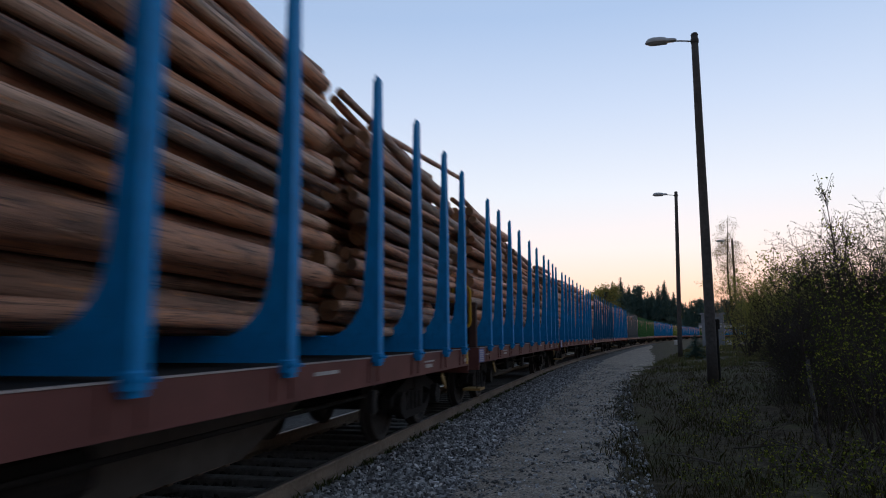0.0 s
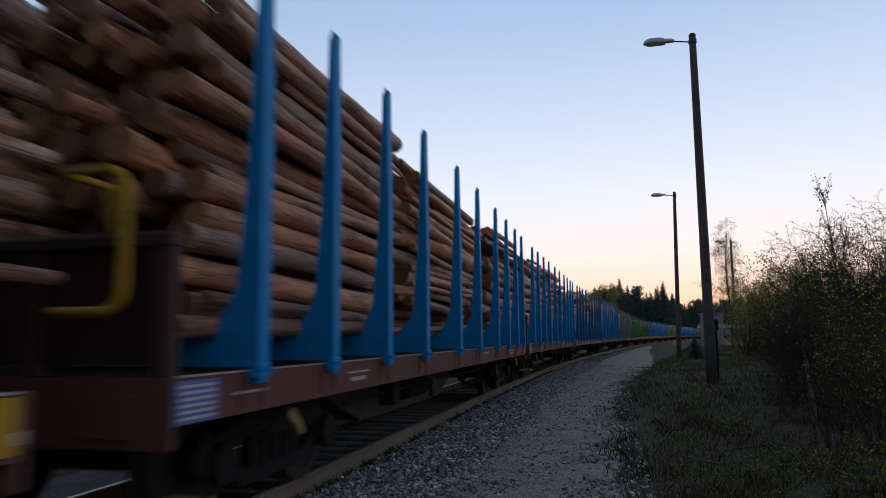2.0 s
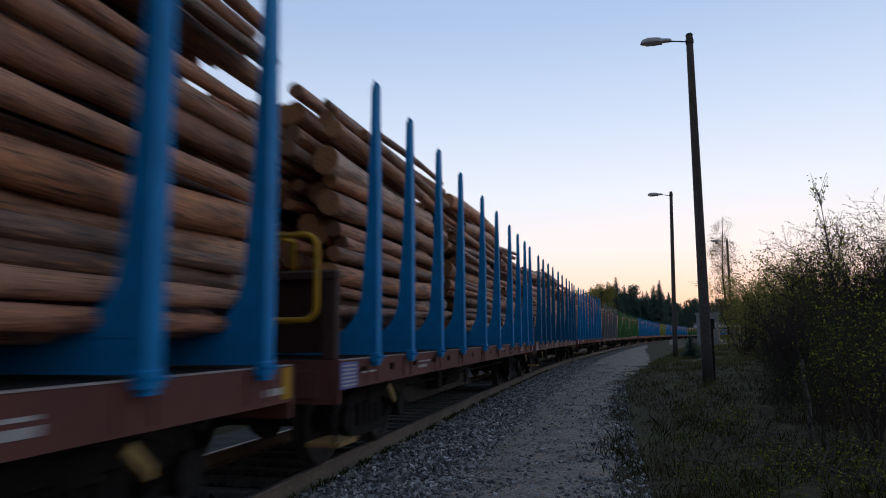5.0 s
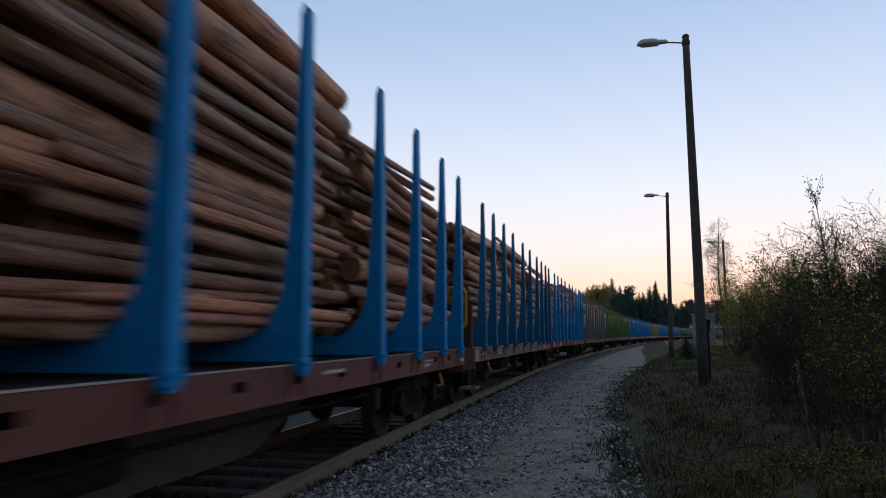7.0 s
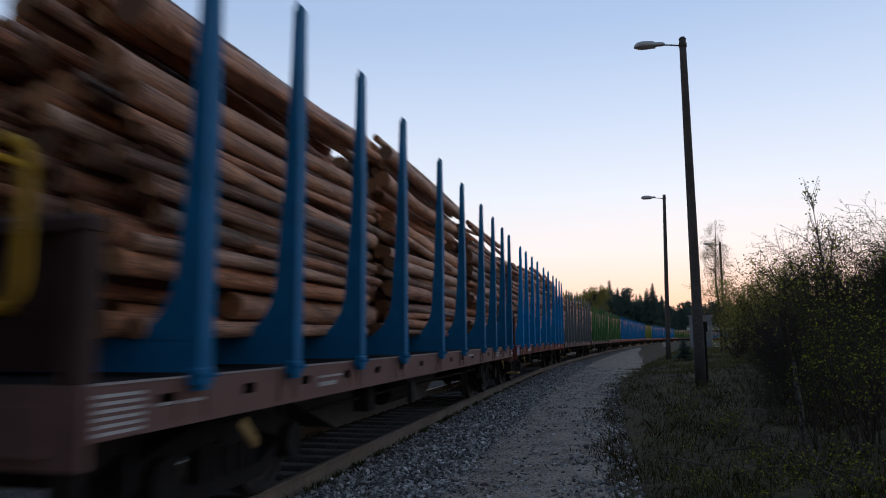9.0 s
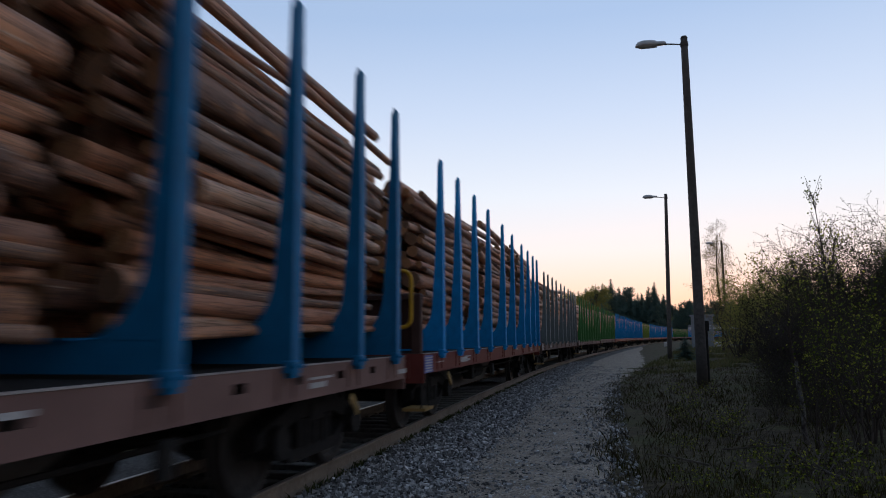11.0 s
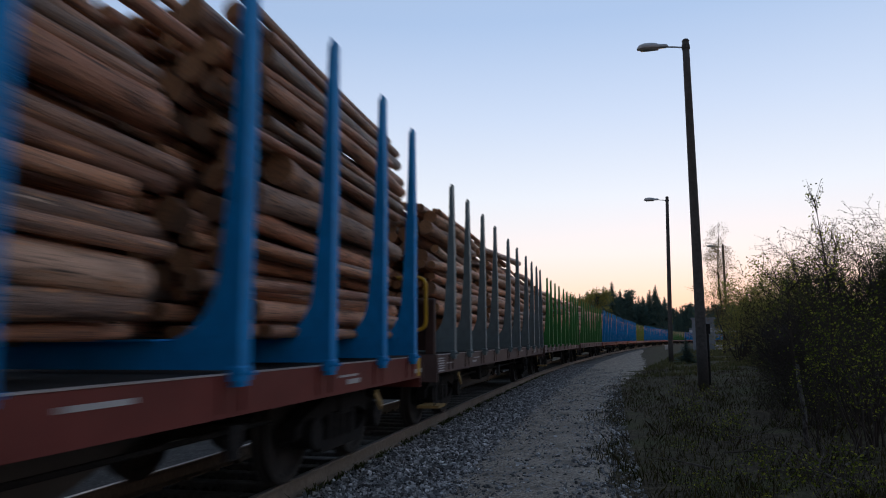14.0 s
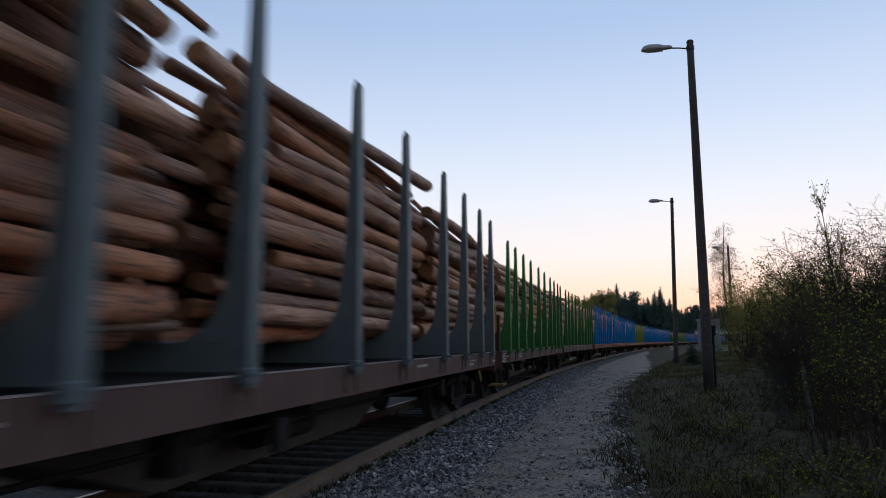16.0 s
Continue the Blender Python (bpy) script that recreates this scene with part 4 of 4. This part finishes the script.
spread_out(low, [(0.75, 7.6, 0, 0.8), (1.3, 8.1, 90, 1.0), (1.65, 9.0, 40, 0.9), (0.9, 10.2, 10, 0.7), (1.5, 11.4, 200, 1.1), (2.0, 8.3, 130, 1.2), (1.1, 13.5, 30, 0.9), (1.9, 7.2, 300, 1.0), (2.3, 7.4, 250, 1.2), (1.2, 6.7, 170, 0.8), (1.75, 12.6, 75, 1.1), (1.5, 15.4, 15, 1.0), (2.0, 18.5, 85, 1.2), (1.5, 20.0, 210, 1.0)])
mid = shrub_kind(18, 5.2, 9, 7, 2, 0.6, 4, 0.11, 0.06, 0.5, 0.06, "twig", "far_leaf", ("rowan_bush", "tall olive-green spring bush at the edge of the clearing", "bush"))
spread_out(mid, [(6.6, 42.0, 0, 0.86), (7.9, 42.0, 100, 0.98), (9.2, 45.0, 220, 1.0), (7.4, 36.0, 50, 0.75), (8.5, 52.0, 10, 0.95), (9.8, 50.0, 150, 1.0), (10.9, 47.0, 80, 1.1), (6.9, 30.0, 260, 0.6), (8.6, 34, 20, 0.8), (12.0, 55.0, 310, 1.1), (10.2, 60, 65, 0.9), (7.6, 28.0, 140, 0.9)])


def make_fallen_branch(x, y, turn, length, seed):
    """A dead branch on the ground, with its side twigs."""
    rnd = random.Random(seed)
    t = thing("fallen_branch", "dead grey branch lying in the grass", "branch", "dead branches on the verge", m=pose(x, y, ground_z(x, y) + 0.05, 0, 0, turn))
    wb, tips = Build(), []
    grow(rnd, wb, tips, (0, 0, 0), (1, 0, 0.06), length, 0.016, 1, 9, 0.45, 0.02, 0.16)
    tagged(part("branch", wb, M["deadwood"], t), kind="stuff")


for k, spot in enumerate(((1.5, 8.6, 20, 1.3), (2.1, 9.6, 140, 1.1), (1.9, 8.0, 75, 1.2), (1.3, 9.9, -20, 1.0), (2.2, 7.7, 110, 1.4), (1.6, 11.2, 30, 1.2), (2.4, 8.8, 60, 0.9), (1.0, 8.8, 160, 0.8))):
    make_fallen_branch(*spot, 60 + k)


def make_birch():
    rnd = random.Random(31)
    t = thing("birch_tree", "slender birch with thin drooping spring foliage", "tree", m=pose(8.85, 63.8, 0))
    wb, tips = Build(), []
    h = 11.7
    wb.tube([(0.12 * math.sin(k), 0, h * k / 8 - (0.2 if k == 0 else 0)) for k in range(9)], [0.13 * (1 - 0.92 * k / 8) for k in range(9)], 8)
    for k in range(110):
        f = 0.18 + 0.80 * rnd.random() ** 1.25
        a = rnd.uniform(0, 6.283)
        reach = 2.2 * (1 - f) ** 0.5 * rnd.uniform(0.45, 1.0) + 0.15
        d = Vector((math.cos(a), math.sin(a), 0.9))
        grow(rnd, wb, tips, (0, 0, h * f), d, reach * 1.15, 0.022 * (1.1 - f), 1, 6, 0.5, -0.12, 0.3, 4)
    part("trunk", wb, M["twig"], t)
    lb = Build()
    for p, d in tips:
        for _ in range(5):
            leaf(lb, rnd, p + Vector((rnd.uniform(-1, 1), rnd.uniform(-1, 1), rnd.uniform(-2.8, 0.3))) * 0.22, rnd.uniform(0.05, 0.10))
    part("crown", lb, M["birch_leaf"], t, "thin crown of young leaves")


make_birch()


def spruce_kind(seed, h, label):
    rnd = random.Random(seed)
    t = thing("spruce_tree", label, "tree", "trees of the wood")
    part("trunk", Build().tube([(0, 0, -0.2), (0, 0, h * 0.5), (0, 0, h)], [h * 0.012, h * 0.008, 0.01], 6), M["twig"], t)
    b = Build()
    z = h * 0.06
    while z < h * 0.99:
        f = z / h
        reach = h * 0.17 * (1 - f) ** 0.75 + h * 0.012
        for k in range(max(9, int(13 * (1 - f) + 7))):
            a, r = rnd.uniform(0, 6.283), reach * rnd.uniform(0.65, 1.15)
            ca, sa = math.cos(a), math.sin(a)
            for q in range(4):
                u0, u1 = r * q / 4, r * (q + 1.3) / 4
                wd = r * 0.17 * (1.2 - q / 4) + 0.02 * h * 0.1
                z0, z1 = z - 0.35 * u0 + rnd.uniform(-0.1, 0.1) * wd, z - 0.42 * u1 - rnd.uniform(0, 0.6) * wd
                b.add([(ca * u0, sa * u0, z0 + wd * 0.3), (ca * u1 - sa * wd, sa * u1 + ca * wd, z1 - wd * 0.4), (ca * u1 * 1.08, sa * u1 * 1.08, z1), (ca * u1 + sa * wd, sa * u1 - ca * wd, z1 - wd * 0.4)], [(0, 1, 2), (0, 2, 3)])
        z += h * (0.026 - 0.012 * f) + 0.03
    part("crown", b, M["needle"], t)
    return t


def broad_kind(seed, h, label, leafmat, slim=1.0, count=900, size=0.5):
    """A broad crown of leaf clumps round a forked trunk, with gaps and an uneven outline."""
    rnd = random.Random(seed)
    t = thing("broadleaf_tree", label, "tree", "trees of the wood")
    wb, tips = Build(), []
    wb.tube([(0, 0, -0.2), (0.1, 0, h * 0.3), (0, 0.1, h * 0.62), (0, 0, h * 0.9)], [h * 0.016, h * 0.012, h * 0.007, 0.02], 7)
    for k in range(16):
        a, f = rnd.uniform(0, 6.283), rnd.uniform(0.28, 0.85)
        d = Vector((math.cos(a), math.sin(a), rnd.uniform(0.5, 1.3)))
        grow(rnd, wb, tips, (0, 0, h * f), d, h * 0.30 * slim * rnd.uniform(0.7, 1.15) * (1.25 - f), h * 0.005, 1, 6, 0.5, 0.08, 0.25, 4)
    part("trunk", wb, M["twig"], t)
    lb = Build()
    for k in range(count):
        p, d = rnd.choice(tips)
        leaf(lb, rnd, p + Vector((rnd.gauss(0, 1), rnd.gauss(0, 1), rnd.gauss(0, 0.8))) * h * 0.028, size * rnd.uniform(0.5, 1.2))
    part("crown", lb, M[leafmat], t)
    return t


def far_wood():
    rnd = random.Random(77)
    kinds = [spruce_kind(41, 20, "tall dark spruce at the edge of the wood"), spruce_kind(42, 17, "tall dark spruce at the edge of the wood"), spruce_kind(43, 18.5, "tall dark spruce at the edge of the wood"),
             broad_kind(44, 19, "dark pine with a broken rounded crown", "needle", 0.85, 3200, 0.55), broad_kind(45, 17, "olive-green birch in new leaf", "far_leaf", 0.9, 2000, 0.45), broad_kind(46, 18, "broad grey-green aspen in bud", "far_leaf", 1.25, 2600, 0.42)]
    used = set()

    def plant(k, x, y, s):
        m = pose(x, y, -0.15, 0, 0, rnd.uniform(0, 360)) @ Matrix.Diagonal((s, s, s * rnd.uniform(0.94, 1.06), 1))
        ob = kinds[k] if k not in used else copy_thing(kinds[k], pose(0, 0, 0))
        used.add(k)
        ob.matrix_basis = m

    def row(n, az0, az1, d0, d1, mix, lo, hi):
        for q in range(n):
            az = radians(az0 + (az1 - az0) * (q + rnd.uniform(-0.4, 0.4)) / n)
            d = rnd.uniform(d0, d1)
            plant(rnd.choice(mix), d * math.sin(az), d * math.cos(az), rnd.uniform(lo, hi))
    plant(5, -4.6, 185, 0.98)
    plant(4, -7.6, 192, 0.90)
    plant(5, -11.0, 196, 0.92)
    plant(0, -0.9, 232, 1.03)
    plant(1, 1.8, 238, 1.02)
    row(80, -2.8, 3.9, 240, 300, (0, 1, 2, 3, 0, 2, 4), 0.80, 1.06)
    row(40, 3.2, 9.5, 370, 450, (3, 4, 3, 0, 1, 2), 0.98, 1.2)
    row(18, 3.0, 10.0, 480, 560, (3, 0, 1, 4), 0.9, 1.1)
    row(16, -14, 0.5, 230, 300, (3, 4, 0, 5), 0.8, 1.0)
    row(26, 9.5, 26, 85, 150, (4, 5, 3, 0), 0.42, 0.62)
    # unseen belt all round, added to close the place and block low skylight
    row(18, 26, 80, 40, 70, (4, 5, 3, 0), 0.5, 0.8)
    row(36, 80, 280, 45, 75, (4, 3, 0, 1, 5), 0.6, 0.9)
    row(30, 280, 346, 45, 90, (4, 3, 0, 1, 5), 0.35, 0.6)


far_wood()
little = spruce_kind(48, 2.3, "little spruce at the foot of a lamp pole")
little.matrix_basis = pose(4.0, 44.0, 0) @ Matrix.Diagonal((1.9, 1.9, 0.72, 1))


# ---- loose stones and grass ----
def scatter_stones(name, count, place, lo, hi, label, mat="stone"):
    rs = np.random.RandomState(len(label) * 7 + count % 97)
    cube = np.array([(x, y, z) for z in (-1, 1) for x, y in ((-1, -1), (1, -1), (1, 1), (-1, 1))], float) * 0.62
    quads = np.array([(3, 2, 1, 0), (4, 5, 6, 7), (0, 1, 5, 4), (1, 2, 6, 5), (2, 3, 7, 6), (3, 0, 4, 7)])
    u = rs.rand(count, 2)
    xyz = np.array([place(a, c) for a, c in u])
    size = lo + (hi - lo) * rs.rand(count) ** 1.8
    shape = cube[None] + rs.uniform(-0.36, 0.36, (count, 8, 3))
    shape *= (size[:, None] * rs.uniform(0.6, 1.2, (count, 3)))[:, None, :]
    a, t = rs.uniform(0, 6.283, count), rs.uniform(-0.7, 0.7, count)
    ca, sa, ct, sn = np.cos(a), np.sin(a), np.cos(t), np.sin(t)
    x, y, z = shape[..., 0], shape[..., 1], shape[..., 2]
    y, z = y * ct[:, None] - z * sn[:, None], y * sn[:, None] + z * ct[:, None]
    x, y = x * ca[:, None] - y * sa[:, None], x * sa[:, None] + y * ca[:, None]
    v = np.stack([x, y, z], -1) + xyz[:, None, :]
    f = (quads[None] + 8 * np.arange(count)[:, None, None]).reshape(-1, 4)
    me = bpy.data.meshes.new(name)
    me.from_pydata(v.reshape(-1, 3).tolist(), [], f.tolist())
    me.materials.append(M[mat])
    tagged(new(name, me), label, "stones", "", "stuff")


def shoulder(a, c):
    s = 4.2 + 40 * c ** 1.9
    o = 0.90 + 1.75 * a ** 0.85
    z = 0.03 if o < 1.75 else 0.03 - 0.075 * (o - 1.75) / 0.75
    x, y, _ = beside(s, o)
    return (x, y, z + 0.025 * noise.noise((x * 1.3, y * 1.3, 2.0)) + 0.012)


def between(a, c):
    s = 3.0 + 30 * c ** 1.5
    x, y, _ = beside(s, -1.5 + 2.2 * a)
    return (x, y, -0.03)


def on_path(a, c):
    s = 4.5 + 34 * c ** 1.8
    o = 2.2 + 2.0 * a
    x, y, _ = beside(s, o)
    return (x, y, 0.008 + 0.03 * noise.noise((x * 1.3, y * 1.3, 2.0)))


scatter_stones("ballast_stones", 30000, shoulder, 0.013, 0.04, "loose grey crushed stones on the ballast shoulder")
# these stones carry the wagons' shade in their colour
scatter_stones("sleeper_stones", 6000, between, 0.018, 0.045, "dark oily crushed stones between the sleepers", "shade_dark")
def path_side(a, c):
    s = 4.8 + 26 * c ** 1.6
    x, y, _ = beside(s, 2.7 + 1.5 * a)
    return (x, y, 0.01 + 0.03 * noise.noise((x * 1.3, y * 1.3, 2.0)))


scatter_stones("path_stones", 1500, path_side, 0.01, 0.045, "loose dark stones and clods along the path's edge")
scatter_stones("path_pebbles", 16000, on_path, 0.004, 0.024, "small pebbles scattered over the gravel path")


def scatter_blades(name, count, place, lo, hi, width, mat, label, category):
    rs = np.random.RandomState(count % 1000 + len(name))
    u = rs.rand(count, 3)
    root = np.array([place(a, c, e) for a, c, e in u])
    h = lo + (hi - lo) * rs.rand(count) ** 2
    a, lean = rs.uniform(0, 6.283, count), rs.uniform(0.1, 0.9, count) * h
    b2 = rs.uniform(0, 6.283, count)
    side = np.stack([np.cos(b2), np.sin(b2), np.zeros(count)], -1) * (width * rs.uniform(0.5, 1.2, count))[:, None]
    tip = root + np.stack([np.cos(a) * lean, np.sin(a) * lean, h], -1)
    midp = root + np.stack([np.cos(a) * lean * 0.35, np.sin(a) * lean * 0.35, h * 0.6], -1)
    v = np.stack([root - side, root + side, midp + side * 0.8, tip, midp - side * 0.8], 1).reshape(-1, 3)
    f = (np.array([[0, 1, 2, 3, 4]]) + 5 * np.arange(count)[:, None])
    me = bpy.data.meshes.new(name)
    me.from_pydata(v.tolist(), [], f.tolist())
    me.materials.append(M[mat])
    tagged(new(name, me), label, category, "", "stuff")


def verge(a, c, e):
    y = 5.0 + 32 * c ** 1.7
    edge = track(y)[0] + 3.75 + 0.5 * noise.noise((y * 0.45, 7, 1)) + max(0, y - 22) * 0.07
    x = edge + (0.2 + 3.9 * a ** 1.2) * (1 + 0.03 * y) - 0.5 * e * e
    if noise.noise((x * 0.9, y * 0.9, 5)) < -0.12:
        x += 0.35
    return (x, y, ground_z(x, y) - 0.015)


def far_verge(a, c, e):
    y = 30 + 60 * c
    x = track(y)[0] + 4.3 + 0.075 * (y - 25) + 10.5 * a ** 1.15
    if noise.noise((x * 0.35, y * 0.2, 5)) < -0.05:
        x += 2.5
    return (x, y, ground_z(x, y) - 0.02)


def rail_foot(a, c, e):
    s = 4.5 + 26 * c
    clump = noise.noise((s * 1.7, 3, 9))
    x, y, _ = beside(s if clump > 0 else s + 0.4, 0.90 + 0.09 * a)
    return (x, y, 0.03)


scatter_blades("verge_grass", 20000, verge, 0.03, 0.16, 0.006, "grass", "patchy short spring grass on the verge", "grass")
scatter_blades("dry_grass", 11000, verge, 0.04, 0.24, 0.004, "dry", "dead straw-coloured stalks in the verge", "grass")
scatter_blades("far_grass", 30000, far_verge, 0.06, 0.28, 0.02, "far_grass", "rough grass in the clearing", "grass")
scatter_blades("rail_weeds", 2600, rail_foot, 0.03, 0.10, 0.009, "leaf_dark", "dark weeds along the foot of the rail", "weeds")


# ---- what moves ----
def motions():
    for ob, i, local in MOVING:
        walk(ob, [(t, wagon_pose(i, t) @ local if local else wagon_pose(i, t)) for t in TIMES])
    steps = [k * 0.1 for k in range(161)]
    for ob, y in WHEELS:
        walk(ob, [(t, pose(0, y, 0.478, math.degrees(travelled(t) / 0.478), 0, 0)) for t in steps])


motions()
